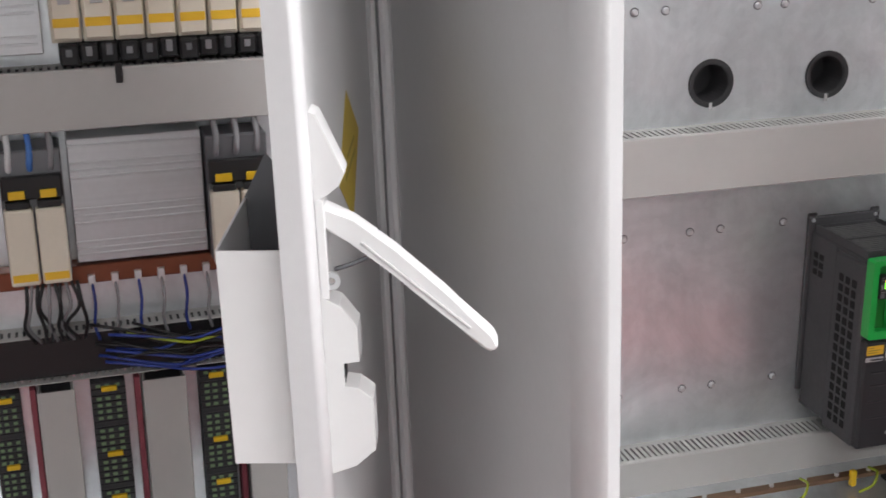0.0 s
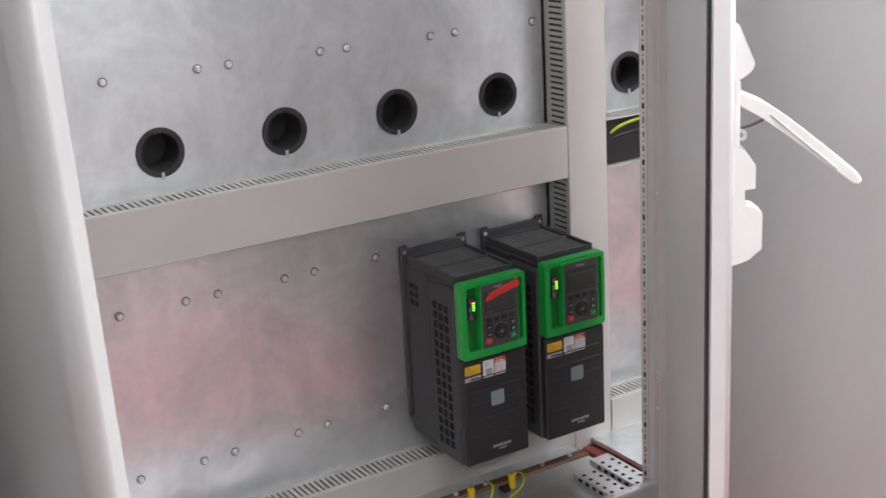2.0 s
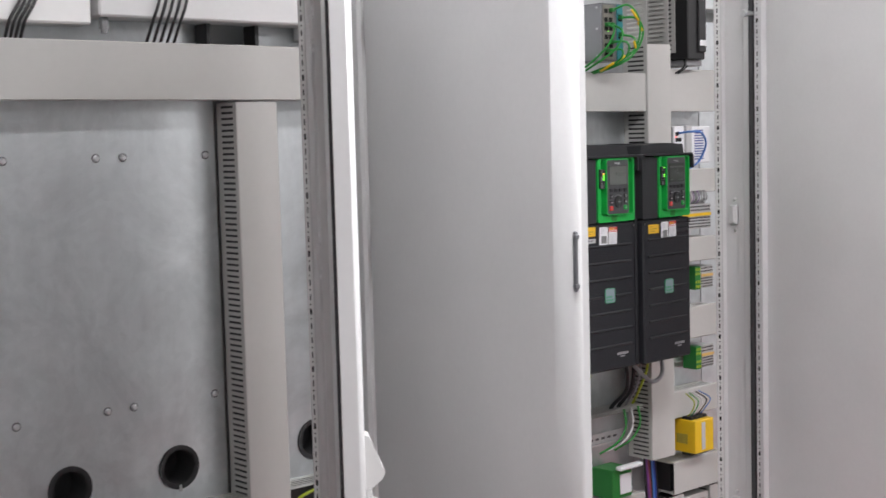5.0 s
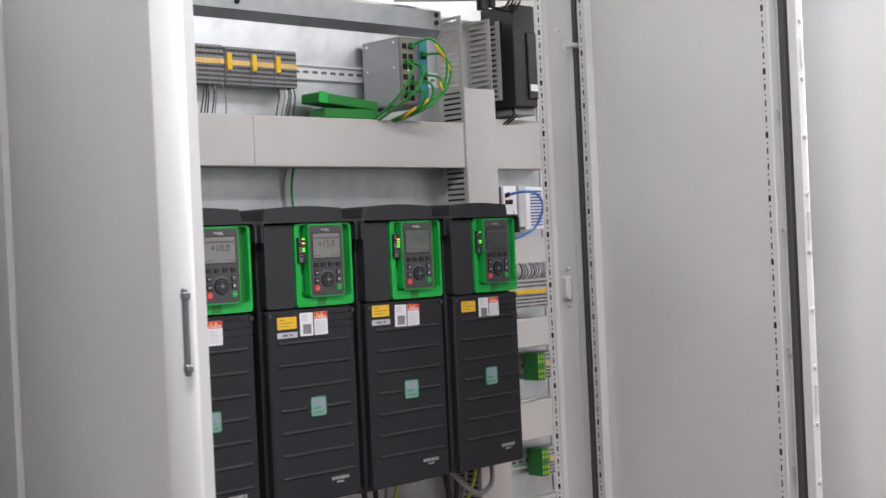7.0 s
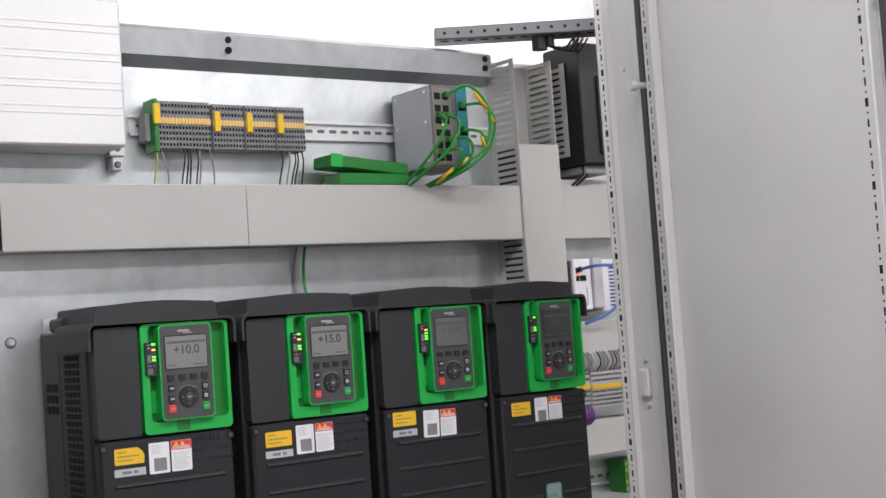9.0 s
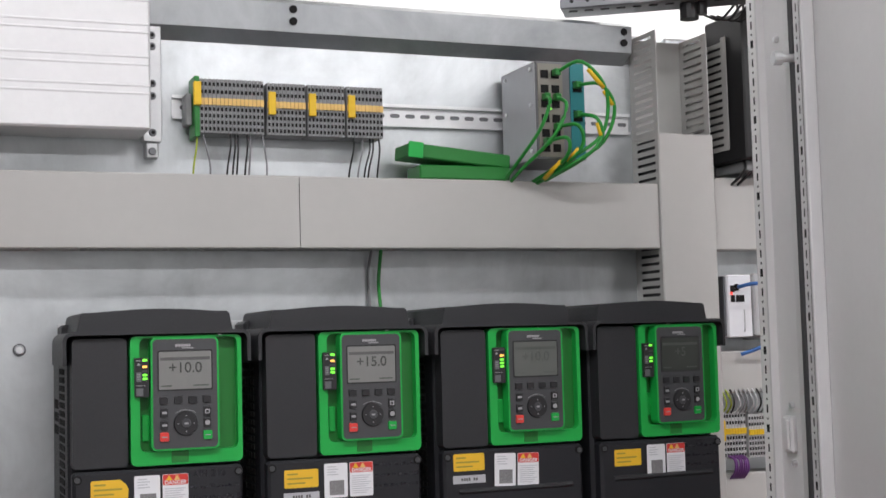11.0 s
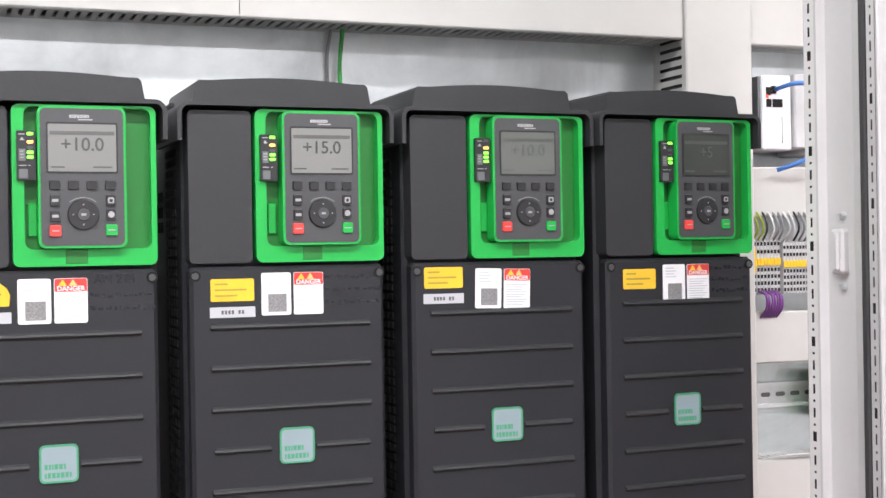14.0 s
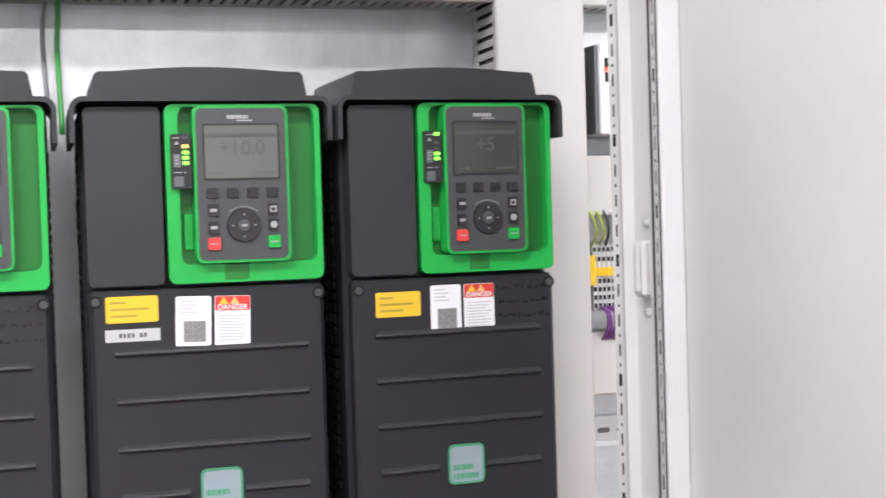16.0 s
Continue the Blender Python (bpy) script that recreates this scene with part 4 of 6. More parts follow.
def stickers(o, X, Z, yf, s=1.0, grey=True, cut=True, data=None, tilt=0.0):
    """Labels on a drive's lower cover. X, Z: where its yellow tag begins; data: where the two white labels begin; tilt: their lean in degrees."""
    ring = rr(X, X + 0.046 * s, Z - 0.0235 * s, Z, 0.002)
    if cut:
        ring = [(X + 0.036 * s, Z), (X + 0.002, Z), (X, Z - 0.002), (X, Z - 0.0215 * s), (X + 0.002, Z - 0.0235 * s), (X + 0.045 * s, Z - 0.0235 * s), (X + 0.046 * s, Z - 0.012 * s), (X + 0.043 * s, Z - 0.006 * s)]
    y = part("tag_label", prism(B(), ring, yf, yf - 0.0006), YELLOW, o, "yellow name label", world_xyz=False)
    bm = B()
    for i, ww in enumerate((0.014, 0.034, 0.024)):
        box(bm, X + 0.004 * s, X + (0.004 + ww) * s, yf - 0.0009, yf - 0.0006, Z - (0.0065 + 0.006 * i) * s, Z - (0.0045 + 0.006 * i) * s)
    part("label_print", bm, MARK, y, world_xyz=False)
    if grey:
        g = part("number_label", prism(B(), rr(X - 0.001, X + 0.047 * s, Z - 0.0405 * s, Z - 0.0295 * s, 0.0006), yf, yf - 0.0005), SILVERL, o, "silver number label", world_xyz=False)
        bm = B()
        for i in range(7):
            if i != 4:
                box(bm, X + (0.011 + 0.0036 * i) * s, X + (0.0135 + 0.0036 * i) * s, yf - 0.0008, yf - 0.0005, Z - 0.037 * s, Z - 0.033 * s)
        part("label_print", bm, PRINT, g, world_xyz=False)
    u, Z = data if data else (X + 0.053 * s, Z + 0.004 * s)
    Z -= 0.004 * s
    turn = Matrix.Translation((u, 0, Z)) @ pose(0, 0, 0, 0, tilt, 0) @ Matrix.Translation((-u, 0, -Z))
    q = part("data_label", prism(B(), rr(u, u + 0.032 * s, Z - 0.041 * s, Z + 0.004 * s, 0.0025), yf, yf - 0.0006, m=turn), PAPER, o, "white data label", world_xyz=False)
    bm = B()
    for i in range(4):
        box(bm, u + 0.004 * s, u + (0.016 + 0.003 * (i % 2)) * s, yf - 0.0009, yf - 0.0006, Z - (0.001 + 0.0034 * i) * s, Z + (0.0002 - 0.0034 * i) * s, 0, turn)
    part("label_print", bm, SILVERL, q, world_xyz=False)
    bm = box(B(), u + 0.007 * s, u + 0.027 * s, yf - 0.0009, yf - 0.0006, Z - 0.0375 * s, Z - 0.0185 * s, 0, turn)
    part("printed_patch", bm, SPECK, q, "mottled grey printed patch", world_xyz=False)
    u += 0.035 * s
    d = part("warning_label", prism(B(), rr(u, u + 0.0325 * s, Z - 0.041 * s, Z + 0.004 * s, 0.002), yf, yf - 0.0006, m=turn), PAPER, o, "white and red warning label", world_xyz=False)
    part("red_band", prism(B(), rr(u + 0.0004, u + 0.0321 * s, Z - 0.0095 * s, Z + 0.0036 * s, 0.0018), yf - 0.0006, yf - 0.0009, m=turn), RED, d, world_xyz=False)
    bm = B()
    prism(bm, [(u + 0.004 * s, Z - 0.0035 * s), (u + 0.0125 * s, Z - 0.0035 * s), (u + 0.00825 * s, Z + 0.003 * s)], yf - 0.0009, yf - 0.0012, m=turn)
    part("warning_sign", bm, YELLOW, d, world_xyz=False)
    part("warning_sign", prism(B(), [(u + 0.014 * s, Z - 0.0035 * s), (u + 0.0225 * s, Z - 0.0035 * s), (u + 0.01825 * s, Z + 0.003 * s)], yf - 0.0009, yf - 0.0012, m=turn), AMBER, d, world_xyz=False)
    lettering("warning_word", "DANGER", 0.0068 * s, turn @ pose(u + 0.0163 * s, yf - 0.0011, Z - 0.0065 * s, 90, 0, 0), PAPER, d, 0.0001)
    bm = B()
    for i in range(9):
        box(bm, u + 0.003 * s, u + (0.029 - 0.003 * (i % 3)) * s, yf - 0.0009, yf - 0.0006, Z - (0.0145 + 0.0028 * i) * s, Z - (0.0135 + 0.0028 * i) * s, 0, turn)
    part("label_print", bm, SILVERL, d, world_xyz=False)


def led_strip(o, x0, z1, yf, lit, s=1.0):
    """Black strip with a column of status lamps; lit: g green, o amber, - dark, from the top."""
    e = part("status_lamp_strip", prism(B(), rr(x0, x0 + 0.018 * s, z1 - 0.049 * s, z1, 0.0015), yf + 0.010, yf - 0.004), KEYB, o, "black strip with small status lamps", world_xyz=False)
    for drop, c in zip((0.0030, 0.0112, 0.0168, 0.0215, 0.0262), lit):
        zz = z1 - drop * s
        lamp, word = {"g": (LEDG, "green status lamp, lit"), "o": (LEDY, "amber status lamp, lit"), "-": (KEYPAD, "")}[c]
        part("status_lamp", prism(B(), rr(x0 + 0.0098 * s, x0 + 0.0158 * s, zz - 0.0015 * s, zz + 0.0015 * s, 0.001 * s, 3), yf - 0.004, yf - 0.0048), lamp, e, word, world_xyz=False)
    bm = box(B(), x0 + 0.002 * s, x0 + 0.0085 * s, yf - 0.0044, yf - 0.004, z1 - 0.030 * s, z1 - 0.018 * s, 0.0003)
    box(bm, x0 + 0.002 * s, x0 + 0.0105 * s, yf - 0.0045, yf - 0.004, z1 - 0.0475 * s, z1 - 0.038 * s, 0.0005)
    part("socket", bm, STEEL, e, world_xyz=False)
    bm = B()
    for z, a, b in ((0.0035, 0.002, 0.008), (0.0205, 0.003, 0.0065), (0.0235, 0.003, 0.0065), (0.0265, 0.003, 0.0065), (0.0345, 0.002, 0.009), (0.0345, 0.011, 0.013)):
        box(bm, x0 + a * s, x0 + b * s, yf - 0.0048, yf - 0.0044, z1 - (z + 0.0005) * s, z1 - (z - 0.0004) * s)
    prism(bm, [(x0 + 0.003 * s, z1 - 0.0095 * s), (x0 + 0.0075 * s, z1 - 0.0095 * s), (x0 + 0.00525 * s, z1 - 0.0062 * s)], yf - 0.004, yf - 0.0044)
    part("lamp_print", bm, PRINTL, e, world_xyz=False)


def tall_drive(x, text, screen, faint, fault, label, grey=True, cut=True, kx=0.098, tag=(0.0245, 0.370), data=(0.0775, 0.3735), tilt=0.0, low=0.0):
    """A wall-mounted frequency drive with hooded top; x: its left side, origin at the bottom of its left rear edge."""
    zb = 1.066
    o = thing("frequency_drive", x, PY, zb, label, "frequency drive", "tall frequency drives")
    W, H = 0.218, 0.549          # H: to the underside of the hood
    F = -0.226                   # front face
    # body in two depths
    part("rear_body", box(B(), 0.002, W - 0.002, -0.085, -0.004, 0.006, H - 0.004, 0.003), ANTHL, o, "dark grey heat-sink body", world_xyz=False)
    part("front_body", box(B(), 0.0, W, F + 0.022, -0.086, 0.0, H - 0.002, 0.005), ANTH, o, world_xyz=False)
    for xx in (0.020, W - 0.020):
        bm = box(B(), xx - 0.012, xx + 0.012, -0.004, -0.0005, H - 0.02, H + 0.020, 0.001)
        disc(bm, xx, -0.004, H + 0.010, 0.006, -0.005, n=10, taper=0.3)
        part("mounting_ear", bm, BRIGHT, o, "zinc mounting ear with screw", world_xyz=False)
    # vents on both sides
    for sx, nm in ((-0.0006, -1), (W + 0.0006, 1)):
        bm = B()
        for i in range(46):
            for k in range(4):
                zz = 0.015 + i * 0.0108
                yy = -0.170 + k * 0.016
                box(bm, sx - 0.0006, sx + 0.0006, yy, yy + 0.0105, zz, zz + 0.0072)
        v = part("side_vents", bm, VOID, o, "rows of dark vent slots", world_xyz=False)
        v["kind"] = "stuff"
        bm = B()
        xr = 0.0016 if nm < 0 else W - 0.0016
        for i in range(3):
            for k in range(3):
                box(bm, xr - 0.0008, xr + 0.0008, -0.072 + k * 0.018, -0.060 + k * 0.018, 0.42 + i * 0.017, 0.432 + i * 0.017)
        part("rear_vents", bm, VOID, o, world_xyz=False)
    # lower front cover with raised bars
    part("front_cover", box(B(), 0.003, W - 0.003, F, F + 0.0225, 0.003, 0.381, 0.004), ANTH, o, "anthracite lower cover", world_xyz=False)
    bm = B()
    k = 0
    while True:
        zz = 0.322 + low - 0.0432 * k
        if zz < 0.03:
            break
        if k == 3:
            spans = [(0.026, 0.086), (0.136, 0.196)]
        elif zz < 0.055:
            spans = [(0.026, 0.125)]
        else:
            spans = [(0.024, 0.198)]
        for a, b in spans:
            prism(bm, [(F, zz - 0.0034), (F - 0.0036, zz - 0.0008), (F - 0.0030, zz + 0.0014), (F, zz + 0.0036)], a, b, "x")
        k += 1
    part("cover_rib", bm, ANTHL, o, "raised horizontal ribs", world_xyz=False)
    for xx in (0.0085, W - 0.0085):
        st = part("screw_seat", disc(B(), xx, F, 0.372, 0.0058, -0.0015, n=14), VOID, o, world_xyz=False)
        part("cover_screw", disc(B(), xx, F - 0.0015, 0.372, 0.0036, -0.001, n=12), KEYPAD, st, world_xyz=False)
    bz = 0.194 + low
    bd = part("badge", prism(B(), rr(0.0965, 0.1325, bz - 0.018, bz + 0.018, 0.005), F, F - 0.0016), TEAL, o, "pale teal badge with green rim and print", world_xyz=False)
    part("badge_rim", ringframe(B(), rr(0.0955, 0.1335, bz - 0.019, bz + 0.019, 0.0055), rr(0.0975, 0.1315, bz - 0.017, bz + 0.017, 0.004), F, F - 0.0021), RIMT, bd, world_xyz=False)
    bm = B()
    for row, ends in enumerate(((0.004, 0.008, 0.011, 0.0135, 0.018, 0.0225, 0.0255), (0.004, 0.007, 0.011, 0.0155, 0.0195, 0.024, 0.028, 0.031))):
        zr = bz - 0.0035 - 0.0085 * row
        for a, b in zip(ends, ends[1:]):
            box(bm, 0.0965 + a, 0.0965 + b - 0.001, F - 0.0019, F - 0.0016, zr - 0.002, zr + 0.0032 - 0.001 * (int(b * 4000) % 2))
    part("badge_print", bm, RIMT, bd, "two lines of green print", world_xyz=False)
    bm = B()
    for i, (a, b) in enumerate(((0.140, 0.146), (0.148, 0.152), (0.153, 0.158), (0.160, 0.164), (0.165, 0.171), (0.172, 0.176), (0.178, 0.183))):
        box(bm, a, b, F - 0.0006, F, 0.040, 0.0465)
    box(bm, 0.152, 0.170, F - 0.0006, F, 0.034, 0.037)
    part("maker_mark", bm, PRINTL, o, "pale printed maker's mark", world_xyz=False)
    # upper left blank panel
    part("blank_panel", prism(B(), rr(0.003, 0.0705, 0.384, 0.546, 0.006), F + 0.024, F + 0.001, taper=0.012), ANTHL, o, "plain anthracite panel", world_xyz=False)
    # green bezel with a deep recess
    gb = part("bezel", ringframe(B(), rr(0.074, 0.2155, 0.385, 0.547, 0.007), rr(0.0855, 0.2100, 0.402, 0.5445, 0.008), F + 0.020, F - 0.001), GREEN, o, "bright green bezel", world_xyz=False)
    # recess floor in a darker green than the bezel: its shade put into colour
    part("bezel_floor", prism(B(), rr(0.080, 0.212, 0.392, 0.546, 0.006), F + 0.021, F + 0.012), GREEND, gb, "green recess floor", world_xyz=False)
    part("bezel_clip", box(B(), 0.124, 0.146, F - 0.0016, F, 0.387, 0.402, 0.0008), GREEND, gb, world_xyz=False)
    part("recess_flap", box(B(), 0.089, 0.098, F + 0.008, F + 0.0125, 0.415, 0.448, 0.001), GREEN, gb, world_xyz=False)
    keypad(kx, 0.545, F - 0.010, o, screen, text, faint)
    led_strip(o, 0.0785, 0.520, F - 0.002, fault)
    stickers(o, *tag, F, 1.0, grey, cut=cut, data=data, tilt=tilt)
    # hood: a bent shell over the top with drooping corners, and a raised block behind
    def arch(e):
        pts = [(-0.0085 + e, 0.513)]
        for a in range(180, 89, -15):
            pts.append((0.004 + (0.0125 - e) * math.cos(radians(a)), 0.5415 + (0.0125 - e) * math.sin(radians(a))))
        for a in range(90, -1, -15):
            pts.append((W - 0.004 + (0.0125 - e) * math.cos(radians(a)), 0.5415 + (0.0125 - e) * math.sin(radians(a))))
        pts.append((W + 0.0085 - e, 0.513))
        return pts
    bm = B()
    prism(bm, arch(0) + arch(0.0045)[::-1], F - 0.008, -0.10, "y")
    part("hood", bm, ANTHL, o, "dark hood with drooping corners", smooth=False, world_xyz=False)
    bm = B()
    ring = [(0.010, 0.551), (0.0145, 0.575), (0.018, 0.578)]
    n = 10
    for i in range(n + 1):
        t = i / n
        ring.append((0.03 + (W - 0.06) * t, 0.578 + 0.004 * math.sin(math.pi * t)))
    ring += [(W - 0.018, 0.578), (W - 0.0145, 0.575), (W - 0.010, 0.551)]
    prism(bm, ring, F + 0.012, -0.055, "y")
    box(bm, 0.004, W - 0.004, -0.10, -0.04, 0.545, 0.566, 0.004)
    part("top_cap", bm, ANTHL, o, "raised anthracite top cap", world_xyz=False)
    return o, F


d1, F = tall_drive(2.378, "+10.0", LCD, False, "go-gg", "tall anthracite frequency drive with green bezel, display showing +10.0", data=(0.0775, 0.373), low=-0.006)
d2, F = tall_drive(2.623, "+15.0", LCD, False, "go-gg", "tall anthracite frequency drive with green bezel, display showing +15.0", cut=False, kx=0.101, tag=(0.0245, 0.3685), data=(0.0785, 0.374), low=-0.004)
d3, F = tall_drive(2.868, "+10.0", LCDM, True, "-oggg", "tall anthracite frequency drive with green bezel and half-dim display", cut=False, tag=(0.017, 0.376), data=(0.0785, 0.374), tilt=1.6, low=0.003)
d4, F = tall_drive(3.098, "+5", LCDD, True, "g--gg", "tall anthracite frequency drive with green bezel and dark display", grey=False, cut=False, tag=(0.0255, 0.369), data=(0.082, 0.3735), low=0.007)
d4.matrix_basis = pose(3.098, PY - 0.008, 1.066, 0, 0, 2.0) @ Matrix.Diagonal((0.96, 1, 1, 1))


def marker_notes(o, first, seed):
    """Handwritten notes in black marker next to the warning label."""
    rnd = random.Random(seed)
    if first:
        lettering("marker_note", first, 0.013, pose(0.172, F - 0.0004, 0.371, 90, 0, 0), PEN, o)
    bm = B()
    for row in range(0 if not first else 1, 3):
        x = 0.148
        while x < 0.208:
            ww = rnd.uniform(0.002, 0.006)
            zz = 0.370 - 0.0135 * row + rnd.uniform(-0.001, 0.001)
            box(bm, x, x + ww, F - 0.0004, F - 0.0001, zz - 0.003, zz - 0.0018 + rnd.uniform(0, 0.003))
            x += ww + rnd.uniform(0.0012, 0.004)
    part("marker_scribble", bm, PEN, o, "black marker scribble", world_xyz=False)["kind"] = "stuff"


marker_notes(d1, "AM 216", 1)
marker_notes(d2, "", 2)
marker_notes(d4, "", 4)


def small_drive(x, tape, label):
    """A shorter drive with an open grille on top."""
    zb = 0.272
    o = thing("frequency_drive", x, PY, zb, label, "frequency drive", "short frequency drives")
    W, H, F = 0.160, 0.402, -0.230
    part("rear_plate", box(B(), -0.004, W + 0.002, -0.010, -0.0005, 0.04, 0.425, 0.002), DUSTB, o, world_xyz=False)
    for xx in (0.006, W - 0.008):
        part("mounting_ear", box(B(), xx - 0.010, xx + 0.010, -0.008, -0.001, 0.405, 0.432, 0.002), DUSTB, o, world_xyz=False)
    bm = B()
    for xx in (0.006, W - 0.008):
        disc(bm, xx, -0.008, 0.418, 0.005, -0.004, n=10, taper=0.3)
    part("mounting_screw", bm, BRIGHT, o, world_xyz=False)
    part("rear_body", box(B(), 0.004, W - 0.004, -0.105, -0.010, 0.01, 0.395, 0.003), DUSTB, o, world_xyz=False)
    part("front_body", box(B(), 0.0, W, F + 0.020, -0.106, 0.0, 0.385, 0.005), DUSTB, o, world_xyz=False)
    # grille on top: rim and slats
    bm = B()
    box(bm, 0.006, W - 0.006, F + 0.030, -0.016, 0.384, 0.396, 0.002)
    part("top_tray", bm, ANTHL, o, "dusty dark top", world_xyz=False)
    bm = B()
    for xx in (0.008, W - 0.012):
        box(bm, xx, xx + 0.005, F + 0.030, -0.016, 0.395, 0.412, 0.001)
    for yy in (F + 0.032, -0.115, -0.020):
        box(bm, 0.013, W - 0.012, yy, yy + 0.004, 0.395, 0.410, 0.001)
    part("grille_rim", bm, DUSTB, o, world_xyz=False)
    me = mesh_of("grille_slat", box(B(), 0, W - 0.034, 0, 0.0052, 0, 0.003), DUSTY)
    for i in range(16):
        q = new("grille_slat", me)
        q.parent, q.matrix_basis = o, pose(0.017, F + 0.042 + i * 0.0102, 0.404)
    bm = B()
    for i in range(15):
        for k in range(3):
            box(bm, -0.0010, 0.0002, -0.185 + k * 0.022, -0.171 + k * 0.022, 0.03 + i * 0.0215, 0.045 + i * 0.0215)
    for i in range(3):
        for k in range(2):
            box(bm, 0.003, 0.0045, -0.060 + k * 0.02, -0.046 + k * 0.02, 0.31 + i * 0.018, 0.322 + i * 0.018)
    v = part("side_vents", bm, VOID, o, world_xyz=False)
    v["kind"] = "stuff"
    part("front_cover", box(B(), 0.002, W - 0.002, F, F + 0.021, 0.003, 0.236, 0.004), ANTHL, o, world_xyz=False)
    bm = B()
    for zz in (0.196, 0.168, 0.140, 0.105, 0.070):
        for a, b in ([(0.02, W - 0.02)] if zz != 0.140 else [(0.02, 0.060), (0.104, W - 0.02)]):
            prism(bm, [(F, zz - 0.002), (F - 0.0018, zz - 0.0004), (F - 0.0012, zz + 0.001), (F, zz + 0.0018)], a, b, "x")
    part("cover_rib", bm, ANTHL, o, "raised horizontal ribs", world_xyz=False)
    bd = part("badge", prism(B(), rr(0.066, 0.098, 0.126, 0.158, 0.004), F, F - 0.0014), TEAL, o, "teal badge with rounded corners", world_xyz=False)
    bm = B()
    for i in range(7):
        box(bm, 0.066 + i * 0.0066, 0.0712 + i * 0.0066, F - 0.0006, F, 0.030 + 0.001 * (i % 2), 0.0365)
    box(bm, 0.082, 0.100, F - 0.0006, F, 0.024, 0.027)
    part("maker_mark", bm, PRINTL, o, "pale printed maker's mark", world_xyz=False)
    gb = part("bezel", ringframe(B(), rr(0.003, W - 0.002, 0.240, 0.402, 0.006), rr(0.016, W - 0.010, 0.257, 0.392, 0.006), F + 0.021, F - 0.003), GREEN, o, "bright green bezel", world_xyz=False)
    # darker green again paints the shade deep in the recess
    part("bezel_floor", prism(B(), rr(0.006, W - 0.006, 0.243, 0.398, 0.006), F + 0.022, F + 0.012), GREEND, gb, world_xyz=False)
    keypad(0.043, 0.398, F - 0.012, o, LCDD, "", True, w=0.092, h=0.140)
    led_strip(o, 0.018, 0.372, F - 0.002, "-oggg", 0.95)
    stickers(o, 0.006, 0.226, F, 0.82, cut=False)
    if tape:
        ring = [(0.054, 0.362), (0.066, 0.378), (0.131, 0.394), (0.134, 0.381), (0.098, 0.374), (0.070, 0.366)]
        part("tape_flag", prism(B(), ring, F - 0.0125, F - 0.0195), RED, o, "torn red adhesive film", world_xyz=False)
    return o


small_drive(1.583, True, "short dark frequency drive, green bezel, torn red film on its display")
small_drive(1.788, False, "short dark frequency drive with green bezel and dark display")


# ---- small fittings on the plates ----
def din_rail(x0, x1, zc, y=PY, label="zinc-plated mounting rail with oblong slots"):
    o = thing("mounting_rail", (x0 + x1) / 2, y, zc - 0.0175, label, "mounting rail", "mounting rails")
    bm = B()
    box(bm, x0, x1, y - 0.0015, y - 0.0003, zc - 0.0135, zc + 0.0135)
    for s in (-1, 1):
        box(bm, x0, x1, y - 0.0075, y - 0.0015, min(zc + s * 0.0125, zc + s * 0.0135), max(zc + s * 0.0125, zc + s * 0.0135))
        box(bm, x0, x1, y - 0.0085, y - 0.0075, min(zc + s * 0.0125, zc + s * 0.0175), max(zc + s * 0.0125, zc + s * 0.0175))
    part("rail_profile", bm, BRIGHT, o)
    bm = B()
    k = x0 + 0.012
    while k < x1 - 0.02:
        prism(bm, rr(k, k + 0.016, zc - 0.0031, zc + 0.0031, 0.003, 3), y - 0.0016, y - 0.0019)
        k += 0.025
    part("rail_slot", bm, STEEL, o)["kind"] = "stuff"
    return o


TB = {}


def terminal_row(name, x0, x1, z0, z1, yf, yb, body, pitch, label, strip=AMBER, tags=(), earth=False):
    """A row of clip-on terminal blocks with marker strip."""
    o = thing(name, (x0 + x1) / 2, yb, z0, label, "terminal blocks", "terminal rows")
    n = max(1, round((x1 - x0) / pitch))
    p = (x1 - x0) / n
    h = z1 - z0
    bm = box(B(), 0, p * 0.93, yf - yb, 0, 0, h, 0.0008)
    me = mesh_of("terminal", bm, body)
    bm = B()
    for v in (0.08, 0.2, 0.32, 0.44, 0.62, 0.76, 0.9):
        if v == 0.62:
            continue
        box(bm, p * 0.2, p * 0.72, yf - yb - 0.0008, yf - yb, h * v - h * 0.032, h * v + h * 0.032)
    me2 = mesh_of("contact", bm, VOID)
    bm = box(B(), 0.0003, p * 0.93, yf - yb - 0.0022, yf - yb, h * 0.515, h * 0.64)
    me3 = mesh_of("marker", bm, strip)
    for i in range(n):
        t = new("terminal", me)
        t.parent, t.matrix_basis = o, full(o).inverted() @ pose(x0 + i * p, yb, z0)
        for mm, nm in ((me2, "contact"), (me3, "marker")):
            q = new(nm, mm)
            q.parent = t
            if nm == "contact":
                q["kind"] = "stuff"
    for tx in tags:
        part("tag", box(B(), tx, tx + 0.011, yf - 0.006, yf - 0.0005, z0 + h * 0.38, z0 + h * 0.82, 0.001), YELB, o, "yellow row tag")
    if earth:
        part("earth_terminal", box(B(), x0 - 0.008, x0 - 0.0005, yf - 0.002, yb, z0 - 0.006, z1 + 0.003, 0.001), GREEND, o, "green and yellow earth terminal")
        part("end_bracket", box(B(), x0 - 0.018, x0 - 0.0085, yf + 0.012, yb, z0 + 0.012, z1 - 0.020, 0.002), TERM, o, "dark grey end bracket")
    return o


def cable(name, pts, r, material, label, group="loose wires"):
    return solid(name, tube(B(), pts, r), material, label, "cable", group)


